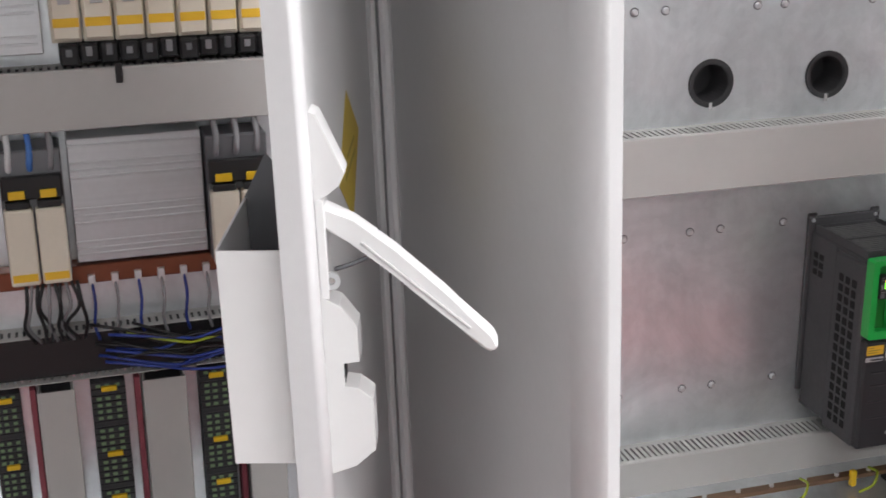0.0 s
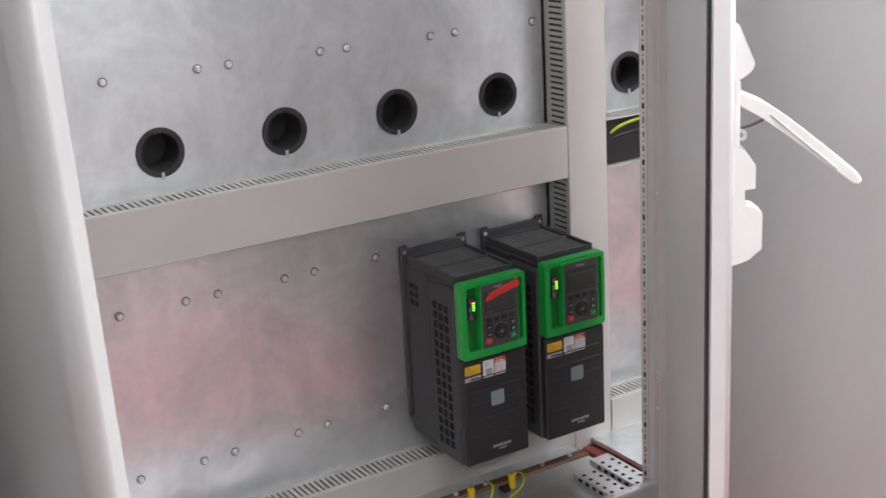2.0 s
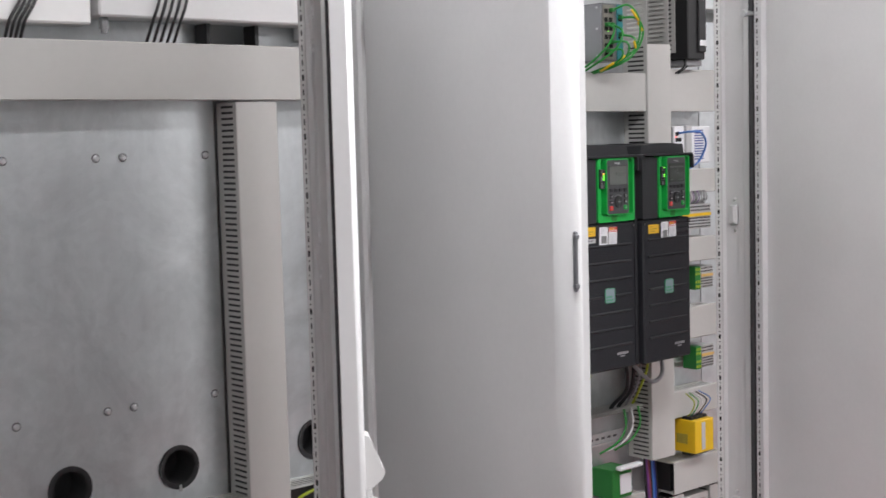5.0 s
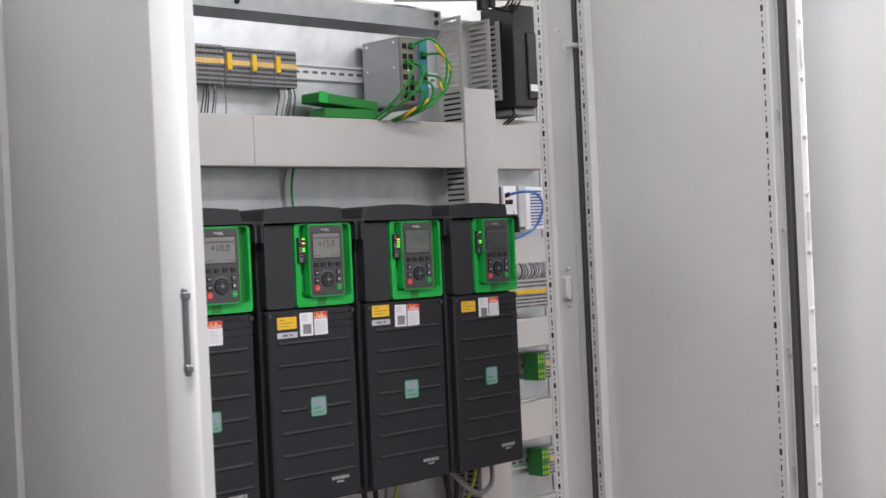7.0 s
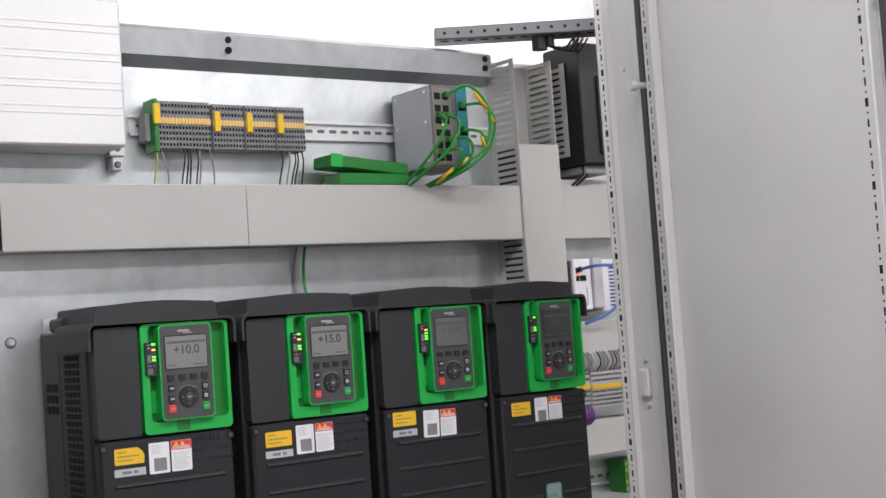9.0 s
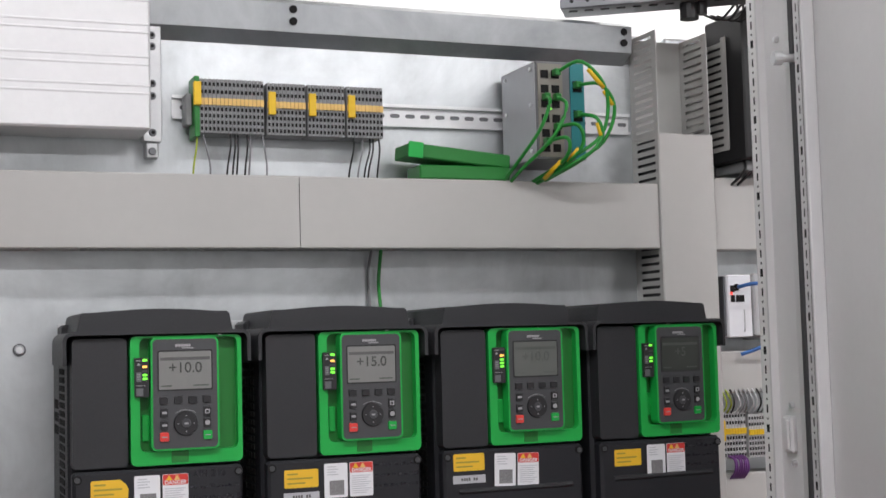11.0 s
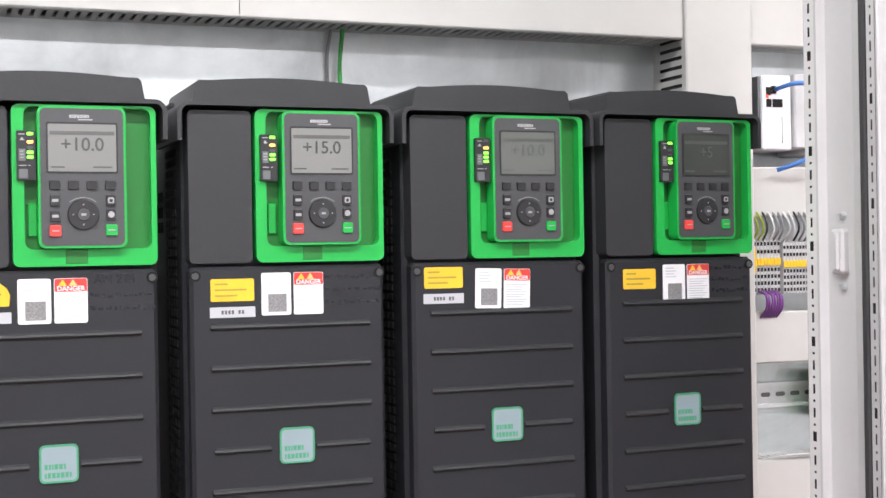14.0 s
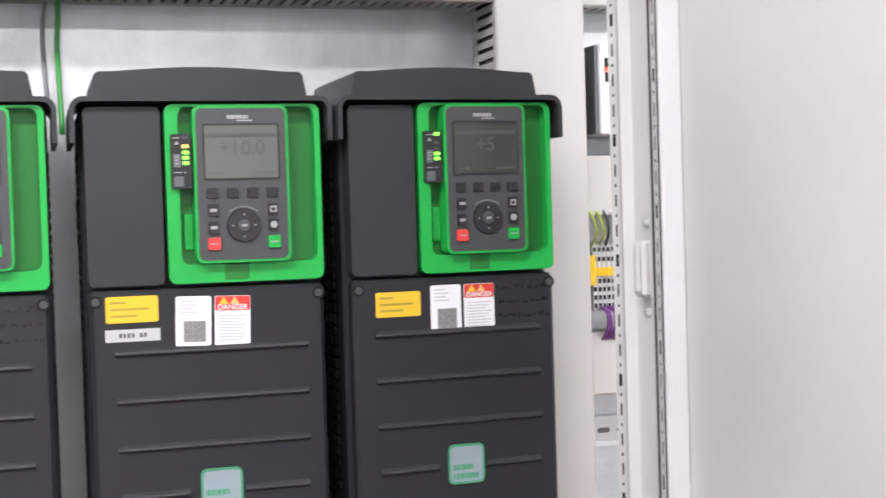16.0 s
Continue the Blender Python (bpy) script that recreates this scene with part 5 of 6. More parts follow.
# ---- above the drives ----
din_rail(2.548, 3.305, 1.947)
terminal_row("terminal_strip", 2.580, 2.674, 1.903, 1.982, 1.900, 1.941, TERM, 0.0058, "dark grey spring terminal blocks with amber markers", earth=True)
for a, b in ((2.6785, 2.7365), (2.7395, 2.797), (2.800, 2.857)):
    terminal_row("terminal_strip", a, b, 1.903, 1.980, 1.900, 1.941, TERM, 0.0058, "dark grey spring terminal blocks, yellow row tag", tags=(a + 0.001,))
part("tag", box(B(), 2.570, 2.581, 1.892, 1.899, 1.942, 1.976, 0.001), YELB, bpy.data.objects["terminal_strip"], "yellow row tag")
for i, (a, dx, mt) in enumerate(((2.577, -0.006, W_YG), (2.585, 0.010, W_GREY), (2.626, -0.006, W_BLACK), (2.632, -0.004, W_BLACK), (2.636, -0.002, W_BLACK), (2.650, -0.004, W_BLACK),
                                 (2.654, -0.002, W_GREY), (2.672, 0.006, W_GREY), (2.812, -0.008, W_BLACK), (2.826, -0.008, W_GREY), (2.838, -0.010, W_BLACK), (2.843, -0.009, W_BLACK), (2.852, -0.004, W_BLACK))):
    cable("wire", [(a, 1.910, 1.908), (a + dx * 0.3, 1.902, 1.885), (a + dx, 1.905, 1.855), (a + dx, 1.915, 1.825)], 0.0014, mt, "thin wire hanging from a terminal into the duct")

case = thing("aluminium_case", 2.34, PY, 1.897, "pale ribbed aluminium device case on the plate", "device case")
part("case_body", box(B(), 2.18, 2.503, 1.852, 1.946, 1.897, 2.13, 0.003), PALEALU, case)
me = mesh_of("case_rib", box(B(), 0, 0.321, 0, 0.003, 0, 0.0035, 0.0008), PALEALU)
for z in (1.945, 1.956, 1.985, 1.996, 2.030, 2.041, 2.075, 2.086):
    q = new("case_rib", me)
    q.parent, q.matrix_basis = case, full(case).inverted() @ pose(2.181, 1.8511, z)
part("case_flange", box(B(), 2.5035, 2.530, 1.925, 1.948, 1.892, 2.13, 0.001), ALU, case, "bare aluminium fixing flange")
for z in (1.905, 1.958, 1.976, 2.030, 2.046, 2.10, 2.116):
    sc = part("flange_screw", disc(B(), 2.517, 1.925, z, 0.0058, -0.003, n=12, taper=0.2), STEEL, case)
    part("screw_socket", disc(B(), 2.517, 1.9219, z, 0.0028, -0.0004, n=8), VOID, sc)
part("corner_foot", box(B(), 2.507, 2.525, 1.925, 1.948, 1.868, 1.891, 0.002), ALU, case)
disc_b = disc(B(), 2.516, 1.925, 1.878, 0.006, -0.004, n=12, taper=0.2)
part("foot_screw", disc_b, STEEL, case)

sw = thing("network_switch", 3.11, PY, 1.866, "grey metal network switch with green patch cables", "network switch")
part("switch_case", box(B(), 3.072, 3.154, 1.815, 1.938, 1.866, 2.016, 0.001), STEEL, sw, "grey sheet-metal case")
part("side_plate", box(B(), 3.0705, 3.0718, 1.817, 1.936, 1.868, 2.014), mat("satin_steel", (0.36, 0.365, 0.38), 0.4, 0.4, 0.05, 60), sw)
part("port_panel", box(B(), 3.0745, 3.116, 1.8125, 1.8148, 1.870, 2.012), mat("bronze_grey", (0.23, 0.22, 0.19), 0.45, 0.4, 0.06, 60), sw)
part("teal_panel", box(B(), 3.129, 3.1525, 1.8125, 1.8148, 1.868, 2.014), mat("teal_plastic", (0.02, 0.20, 0.22), 0.4, 0, 0.05, 60), sw, "teal front strip")
for k in range(6):
    for xx in (3.079, 3.097):
        part("port", box(B(), xx, xx + 0.0125, 1.8112, 1.8124, 1.877 + k * 0.0225, 1.889 + k * 0.0225), VOID, sw)
for k in range(2):
    part("port", box(B(), 3.133, 3.148, 1.8112, 1.8124, 1.925 + k * 0.045, 1.942 + k * 0.045), VOID, sw)
for z in (1.880, 1.95, 2.005):
    for yy in (1.83, 1.92):
        part("case_screw", disc(B(), 3.0702, yy, z, 0.003, -0.002, "x", 8), BRIGHT, sw)
part("link_lamp", box(B(), 3.0925, 3.0955, 1.8108, 1.8122, 1.9415, 1.9445), LEDG, sw, "green link lamp")
PATCH = [((3.085, 1.806, 1.960), (3.075, 1.775, 1.945), (3.062, 1.785, 1.905), (3.045, 1.83, 1.862), (3.04, 1.88, 1.835)),
         ((3.103, 1.806, 1.960), (3.100, 1.77, 1.940), (3.080, 1.775, 1.895), (3.055, 1.83, 1.855), (3.05, 1.88, 1.833)),
         ((3.103, 1.806, 1.998), (3.128, 1.77, 2.008), (3.165, 1.765, 1.965), (3.160, 1.775, 1.900), (3.110, 1.80, 1.862), (3.085, 1.88, 1.835)),
         ((3.138, 1.806, 1.980), (3.158, 1.77, 1.975), (3.178, 1.765, 1.940), (3.165, 1.78, 1.890), (3.115, 1.80, 1.855), (3.09, 1.88, 1.833)),
         ((3.138, 1.806, 1.935), (3.152, 1.775, 1.925), (3.160, 1.775, 1.895), (3.135, 1.79, 1.865), (3.10, 1.85, 1.838)),
         ((3.103, 1.806, 1.915), (3.118, 1.77, 1.912), (3.128, 1.775, 1.885), (3.112, 1.80, 1.858), (3.095, 1.87, 1.835)),
         ((3.085, 1.806, 1.892), (3.102, 1.775, 1.893), (3.106, 1.785, 1.868), (3.095, 1.85, 1.838))]
for i, pts in enumerate(PATCH):
    c = cable("patch_cable", pts, 0.0029, W_GREEN, "green patch cable with yellow sleeve", "patch cables")
    if i > 1:
        a, b = Vector(pts[1]), Vector(pts[2])
        if i in (5, 6):
            a, b = b, Vector(pts[3])
        part("sleeve", tube(B(), [a.lerp(b, 0.25), a.lerp(b, 0.9)], 0.0039), YELB, c, "yellow marker sleeve")
    part("plug", box(B(), pts[0][0] - 0.005, pts[0][0] + 0.005, 1.800, 1.812, pts[0][2] - 0.005, pts[0][2] + 0.005, 0.001), GREEND, c, "green plug")

cov = thing("spare_cover", 2.97, 1.90, 1.8395, "loose green plastic terminal cover lying on a duct", "plastic cover", "spare covers")
part("cover_shell", box(B(), 2.902, 3.050, 1.868, 1.925, 1.8397, 1.861, 0.002), GREEND, cov)
cov = thing("spare_cover", 2.965, 1.90, 1.862, "loose green plastic cover leaning on another", "plastic cover", "spare covers")
mt_ = pose(2.966, 1.895, 1.8755, 0, 5, 2)
part("cover_shell", box(B(), -0.084, 0.084, -0.030, 0.030, -0.0105, 0.0105, 0.002, mt_), GREEND, cov)
part("cover_lip", box(B(), -0.086, -0.062, -0.033, -0.0305, -0.012, 0.012, 0.001, mt_), GREEN, cov)

cable("hanging_cable", [(2.858, 1.925, 1.745), (2.858, 1.934, 1.72), (2.856, 1.936, 1.69), (2.857, 1.934, 1.655), (2.858, 1.92, 1.60)], 0.0028, W_GREEN, "green cable running from the duct down behind the drives")
bm = B()
tube(bm, [(2.846, 1.935, 1.74), (2.842, 1.944, 1.70), (2.845, 1.944, 1.63)], 0.0022)
solid("hanging_cable", bm, W_GREY, "grey cable behind the drives", "cable", "loose wires")

# ---- section beside the upright ----
blk = thing("power_supply", 3.47, PY, 1.875, "tall black power module high on the plate", "power module")
part("module_case", box(B(), 3.458, 3.535, 1.835, 1.945, 1.880, 2.125, 0.003), BLACK, blk)
part("module_front", box(B(), 3.500, 3.533, 1.8285, 1.8348, 1.90, 2.06, 0.002), KEYB, blk)
part("rating_label", box(B(), 3.503, 3.530, 1.8272, 1.8283, 1.918, 1.934), PAPER, blk, "white label")
part("module_foot", box(B(), 3.47, 3.54, 1.85, 1.947, 1.862, 1.8795, 0.002), TERM, blk)
for dx in (0, 0.012):
    cable("wire", [(3.470 + dx, 1.86, 1.880), (3.466 + dx, 1.855, 1.862), (3.458 + dx, 1.875, 1.845), (3.455 + dx, 1.90, 1.835)], 0.0024, W_BLACK, "black wire under the power module")
for i in range(4):
    cable("wire", [(3.405 + 0.012 * i, 1.86, 2.118), (3.415 + 0.014 * i, 1.83, 2.105), (3.445 + 0.012 * i, 1.83, 2.132), (3.47 + 0.01 * i, 1.86, 2.128)], 0.0022, W_BLACK, "black wire over the duct")

plc = thing("control_module", 3.47, PY, 1.590, "white controller module with network sockets", "controller")
part("module_case", box(B(), 3.4325, 3.479, 1.868, 1.944, 1.590, 1.692, 0.002), PAPER, plc)
part("module_side", box(B(), 3.4285, 3.4322, 1.874, 1.946, 1.592, 1.690), STEEL, plc)
part("clear_cover", box(B(), 3.480, 3.506, 1.862, 1.944, 1.592, 1.694, 0.002), TERML, plc)
part("wide_module", box(B(), 3.508, 3.60, 1.872, 1.944, 1.585, 1.69, 0.002), PAPER, plc, "white input module")
bm = B()
for i in range(12):
    box(bm, 3.53, 3.57, 1.8705, 1.8718, 1.595 + i * 0.0075, 1.598 + i * 0.0075)
part("wiring_chart", bm, W_BLUE, plc)
bm = B()
for k, (xx, zz) in enumerate(((3.4375, 1.664), (3.446, 1.666), (3.438, 1.648), (3.448, 1.648), (3.456, 1.648))):
    box(bm, xx, xx + 0.0075, 1.8665, 1.8678, zz, zz + 0.011)
part("socket", bm, VOID, plc)
part("fault_lamp", box(B(), 3.4365, 3.4405, 1.8655, 1.8664, 1.660, 1.664), LEDR, plc, "red fault lamp")
part("pull_handle", tube(B(), [(3.462, 1.867, 1.634), (3.458, 1.860, 1.631), (3.458, 1.860, 1.604), (3.462, 1.867, 1.600)], 0.0012), TERML, plc)
cable("network_cable", [(3.452, 1.866, 1.672), (3.46, 1.83, 1.676), (3.50, 1.825, 1.672), (3.535, 1.835, 1.640), (3.525, 1.85, 1.595), (3.485, 1.85, 1.575), (3.455, 1.87, 1.562)], 0.0032, W_LBLUE, "blue network cable looping down into the duct")

din_rail(3.415, 3.645, 1.425)
terminal_row("terminal_strip", 3.424, 3.468, 1.393, 1.470, 1.884, 1.941, TERML, 0.0052, "light grey terminal blocks with yellow markers", YELB, tags=(3.4145,))
terminal_row("terminal_strip", 3.474, 3.62, 1.393, 1.464, 1.886, 1.941, TERML, 0.0052, "light grey terminal blocks with yellow markers", YELB)
rn = random.Random(5)
for i in range(20):
    a = 3.424 + i * 0.0085
    mt = rn.choice([W_PURPLE, W_GREY, W_GREY, W_WHITE, W_BLACK]) if i > 1 else W_YG
    cable("wire", [(a, 1.886, 1.466), (a + rn.uniform(-0.002, 0.002), 1.872, 1.482), (a - 0.003, 1.876, 1.500), (a - 0.005, 1.89, 1.512)], 0.0015, mt, "thin wire rising from a terminal into the duct")
for i in range(7):
    a = 3.432 + i * 0.0042
    cable("wire", [(a, 1.886, 1.398), (a + rn.uniform(-0.001, 0.002), 1.868, 1.392), (a + 0.001, 1.868, 1.374), (a, 1.885, 1.358)], 0.0017, W_PURPLE, "purple wire dropping from a terminal into the duct")
for zc, gx in ((1.247, 3.553), (1.010, 3.553)):
    din_rail(3.415, 3.645, zc)
    bm = B()
    screw(bm, 3.432, PY - 0.0019, zc, 0.006, -0.005)
    solid("rail_screw", bm, BRIGHT, "bright cross-head screw in a mounting rail", "screw", "rail screws")
    eb = thing("earth_terminal", gx + 0.012, PY, zc - 0.035, "green and yellow earth terminals on a rail", "terminal blocks", "earth terminals")
    for k in range(3):
        part("terminal", box(B(), gx + k * 0.0085, gx + k * 0.0085 + 0.008, 1.892, 1.9410, zc - 0.035, zc + 0.033, 0.001), GREEND, eb)
    bm = B()
    for k in range(3):
        for dz in (-0.026, -0.012, 0.012, 0.024):
            box(bm, gx + k * 0.0085 + 0.002, gx + k * 0.0085 + 0.006, 1.891, 1.892, zc + dz - 0.004, zc + dz + 0.004)
    part("contact", bm, W_YG, eb)
    terminal_row("terminal_strip", gx + 0.030, gx + 0.086, zc - 0.033, zc + 0.033, 1.894, 1.941, TERML, 0.0062, "light grey terminal blocks with amber markers", AMBER)
for i in range(4):
    cable("wire", [(3.44 + i * 0.012, 1.89, 1.166), (3.46 + i * 0.018, 1.875, 1.172), (3.50 + i * 0.010, 1.88, 1.170)], 0.0012, W_WHITE, "short white wire end lying on the duct")

sr = thing("safety_relay", 3.49, PY, 0.742, "yellow safety relay module with wired terminals", "relay module")
part("relay_case", box(B(), 3.468, 3.554, 1.832, 1.938, 0.746, 0.842, 0.002), YELB, sr, "yellow plastic case")
for zz in (0.7375, 0.8425):
    for k in range(4):
        part("screw_terminal", box(B(), 3.472 + k * 0.020, 3.488 + k * 0.020, 1.850, 1.885, zz, zz + 0.0085, 0.001), BLACK, sr)
part("relay_print", box(B(), 3.4670, 3.4678, 1.86, 1.90, 0.772, 0.80), MARK, sr)
part("rating_label", box(B(), 3.497, 3.513, 1.8308, 1.8318, 0.755, 0.835), SILVERL, sr)
din_rail(3.415, 3.645, 0.79)
for i, mt in enumerate((W_YG, W_GREEN, W_WHITE, W_BLACK, W_LBLUE)):
    a = 3.478 + i * 0.015
    cable("wire", [(a, 1.868, 0.850), (a - 0.006, 1.845, 0.872), (a - 0.004 + 0.004 * i, 1.84, 0.898), (a + 0.01, 1.88, 0.915)], 0.0018, mt, "wire from the relay up into the duct")
drk = thing("wall_pocket", 3.52, PY, 0.345, "dark recessed pocket with pale rim between ducts", "recess panel")
# dark grey back stands in for the shade inside the recess
part("pocket_back", box(B(), 3.468, 3.578, 1.935, 1.946, 0.345, 0.60, 0.001), STEEL, drk)
ring = lambda e: rr(3.4665 + e, 3.5805 - e, 0.345 + e, 0.61 - e, 0.003)
part("pocket_rim", ringframe(B(), ring(0), ring(0.016), 1.875, 1.9345), PVC, drk, "pale grey raised rim")
for a in (3.505, 3.545):
    cable("wire", [(a, 1.925, 0.585), (a - 0.006, 1.915, 0.52), (a + 0.008, 1.918, 0.45), (a, 1.925, 0.37)], 0.003, W_BLACK, "dark wire inside the recessed pocket")

# ---- under the drives ----
gm = thing("interface_module", 3.18, PY, 0.668, "green interface module with a white clip on top", "interface module")
part("module_case", box(B(), 3.140, 3.222, 1.862, 1.940, 0.670, 0.752, 0.003), GREEND, gm)
part("module_front", box(B(), 3.168, 3.215, 1.8585, 1.8618, 0.682, 0.738, 0.001), PAPER, gm)
part("lever_clip", box(B(), 3.150, 3.245, 1.840, 1.862, 0.753, 0.764, 0.003), PAPER, gm, "white lever clip")
for i in range(4):
    x0 = (2.48, 2.73, 2.98, 3.22)[i]
    for k, mt in enumerate((W_BLACK, W_BLACK, W_GREY, W_YG)):
        a = x0 - 0.04 + 0.03 * k
        cable("motor_cable", [(a, 1.85, 1.08), (a + 0.004, 1.845, 1.03), (a + 0.02 - 0.01 * k, 1.86, 0.97), (a + 0.01, 1.90, 0.925), (a + 0.01, 1.915, 0.90)], 0.006 if k < 2 else 0.004, mt, "cable hanging from under a drive into the duct")
    part("gland_plate", box(B(), x0 - 0.09, x0 + 0.09, 1.80, 1.935, 1.050, 1.0655, 0.002), BLACK, (d1, d2, d3, d4)[i])
cable("motor_cable", [(3.15, 1.80, 1.06), (3.22, 1.79, 1.00), (3.28, 1.80, 1.01), (3.305, 1.82, 1.05)], 0.006, W_GREY, "grey cable looping under a drive")
for i, (mt, a) in enumerate(((W_BLACK, 3.318), (W_PURPLE, 3.327), (DULLRED, 3.334), (W_BLACK, 3.341), (W_LBLUE, 3.349), (W_BLUE, 3.357), (W_BLACK, 3.364))):
    cable("riser_wire", [(a, 1.90, 0.76), (a + 0.004, 1.895, 0.66), (a + 0.008 - 0.002 * i, 1.89, 0.52), (a + 0.012, 1.90, 0.36), (a + 0.010, 1.91, 0.22)], 0.0035, mt, "coloured riser wire below a duct", "riser wires")
for i in range(3):
    cable("wire", [(3.20 + 0.03 * i, 1.87, 0.915), (3.19 + 0.03 * i, 1.855, 0.87), (3.16 + 0.03 * i, 1.86, 0.83), (3.12 + 0.03 * i, 1.89, 0.80)], 0.003, (W_GREEN, W_WHITE, W_GREEN)[i], "wire bending under the drives")
din_rail(2.33, 3.28, 0.822)
blk2 = thing("cable_gland_block", 3.33, 1.84, 0.205, "black cable clamp near the cabinet floor", "cable clamp")
part("clamp", box(B(), 3.30, 3.36, 1.82, 1.90, 0.165, 0.235, 0.006), BLACK, blk2)


# ---- cabinet floor ----
def earth_bar(x0, x1, y, z, label):
    o = thing("earth_bar", (x0 + x1) / 2, y, z, label, "earth bar", "earth bars")
    part("bar", box(B(), x0, x1, y - 0.011, y + 0.011, z, z + 0.009, 0.001), EARTHBAR, o)
    k = x0 + 0.06
    while k < x1:
        part("bar_bolt", disc(B(), k, y, z + 0.009, 0.005, 0.006, "z", 8), BRIGHT, o)
        k += 0.075
    k = x0 + 0.1
    while k < x1:
        part("bar_foot", box(B(), k, k + 0.02, y - 0.012, y + 0.012, ZB + 0.0065, z, 0.001), BLACK, o)
        k += 0.45
    return o


earth_bar(0.70, 1.93, 1.775, 0.182, "tarnished copper earth bar on black feet")
earth_bar(2.10, 3.60, 1.775, 0.182, "tarnished copper earth bar on black feet")


def punched_rail(x, y0, y1, z, label):
    o = thing("floor_rail", x, (y0 + y1) / 2, z, label, "mounting rail", "floor rails")
    part("rail_body", box(B(), x - 0.026, x + 0.026, y0, y1, z, z + 0.014, 0.001), BRIGHT, o)
    bm = B()
    for xx in (x - 0.014, x + 0.014):
        k = y0 + 0.015
        while k < y1 - 0.015:
            box(bm, xx - 0.004, xx + 0.004, k, k + 0.008, z + 0.014, z + 0.0146)
            k += 0.024
    part("rail_hole", bm, VOID, o)["kind"] = "stuff"
    bm = B()
    k = y0 + 0.01
    while k < y1 - 0.02:
        box(bm, x - 0.0268, x - 0.0258, k, k + 0.012, z + 0.003, z + 0.010)
        k += 0.024
    part("rail_slot", bm, VOID, o)["kind"] = "stuff"
    return o


punched_rail(1.885, 1.565, 1.73, ZB + 0.007, "bright punched floor rail")
punched_rail(1.955, 1.565, 1.76, ZB + 0.007, "bright punched floor rail")
punched_rail(3.215, 1.565, 1.76, ZB + 0.007, "bright punched floor rail")
punched_rail(3.285, 1.565, 1.75, ZB + 0.007, "bright punched floor rail")
for x0, side in ((1.50, 0), (1.66, 0), (1.74, 0), (3.42, 1), (3.50, 1)):
    mt = W_YG if x0 != 3.42 else W_ORANGE
    cable("earth_wire", [(x0, 1.775, 0.198), (x0 - 0.004, 1.74, 0.205), (x0 - 0.025, 1.72, 0.19), (x0 - 0.05, 1.73, 0.172)], 0.0028, mt, "green and yellow earth wire at the earth bar", "earth wires")
for x0 in (1.615, 1.72, 3.45):
    solid("cable_lug", box(B(), x0 - 0.006, x0 + 0.006, 1.755, 1.768, 0.170, 0.205, 0.002), YELB, "yellow sleeved cable lug on an earth bar", "cable lug", "cable lugs")
cable("earth_wire", [(2.03, 1.60, 0.17), (2.005, 1.59, 0.24), (1.990, 1.60, 0.36), (2.00, 1.64, 0.42), (2.03, 1.66, 0.36), (2.03, 1.66, 0.25), (2.05, 1.60, 0.17)], 0.0035, W_YG, "green and yellow earth wire bridging two cabinets", "earth wires")
cable("earth_wire", [(3.32, 1.66, 0.19), (3.335, 1.66, 0.33), (3.35, 1.655, 0.42), (3.40, 1.64, 0.45), (3.46, 1.63, 0.42), (3.47, 1.62, 0.25), (3.47, 1.62, 0.17)], 0.0035, W_YG, "green and yellow earth wire bridging two cabinets", "earth wires")
cable("earth_wire", [(2.09, 1.90, 0.862), (2.13, 1.885, 0.888), (2.20, 1.88, 0.900), (2.28, 1.89, 0.896)], 0.004, W_YG, "green and yellow earth wire in an open duct", "earth wires")
cable("wire", [(2.09, 1.90, 0.855), (2.16, 1.885, 0.870), (2.28, 1.89, 0.874)], 0.004, W_BLACK, "black wire in an open duct")

# ---- above the upper duct of the empty cabinet ----
tc_ = thing("cover_box", 1.92, PY, 1.927, "pale grey cover box above the duct", "cover box", "cover boxes")
part("cover_shell", box(B(), 1.665, 2.29, 1.862, 1.947, 1.928, 2.05, 0.004), COAT, tc_)
tc_ = thing("cover_box", 1.40, PY, 1.927, "pale grey cover box above the duct", "cover box", "cover boxes")
part("cover_shell", box(B(), 1.05, 1.655, 1.875, 1.947, 1.912, 2.05, 0.004), WHITE, tc_)
gl = thing("cable_gland", 1.685, 1.87, 1.905, "grey plastic cable gland under a cover box", "cable gland")
part("gland_nut", disc(disc(B(), 1.685, 1.885, 1.905, 0.010, 0.024, "z", 8), 1.685, 1.885, 1.897, 0.007, 0.008, "z", 10), TERM, gl)
for i in range(5):
    a = 1.772 + 0.0155 * i
    cable("wire", [(a + 0.030, 1.858, 1.99), (a + 0.016, 1.853, 1.95), (a + 0.004, 1.858, 1.915), (a, 1.88, 1.875)], 0.0032, W_BLACK, "black wire dropping into the duct")
for i in range(4):
    a = 1.478 + 0.010 * i
    cable("wire", [(a + 0.045, 1.868, 1.985), (a + 0.024, 1.862, 1.945), (a + 0.004, 1.862, 1.912), (a, 1.88, 1.875)], 0.0032, W_BLACK, "black wire dropping into the duct")
for a in (1.932, 2.053):
    solid("support_strut", box(B(), a - 0.005, a + 0.005, 1.90, 1.946, 1.8825, 1.9265, 0.001), BLACK, "short black strut between duct and cover box", "strut", "struts")

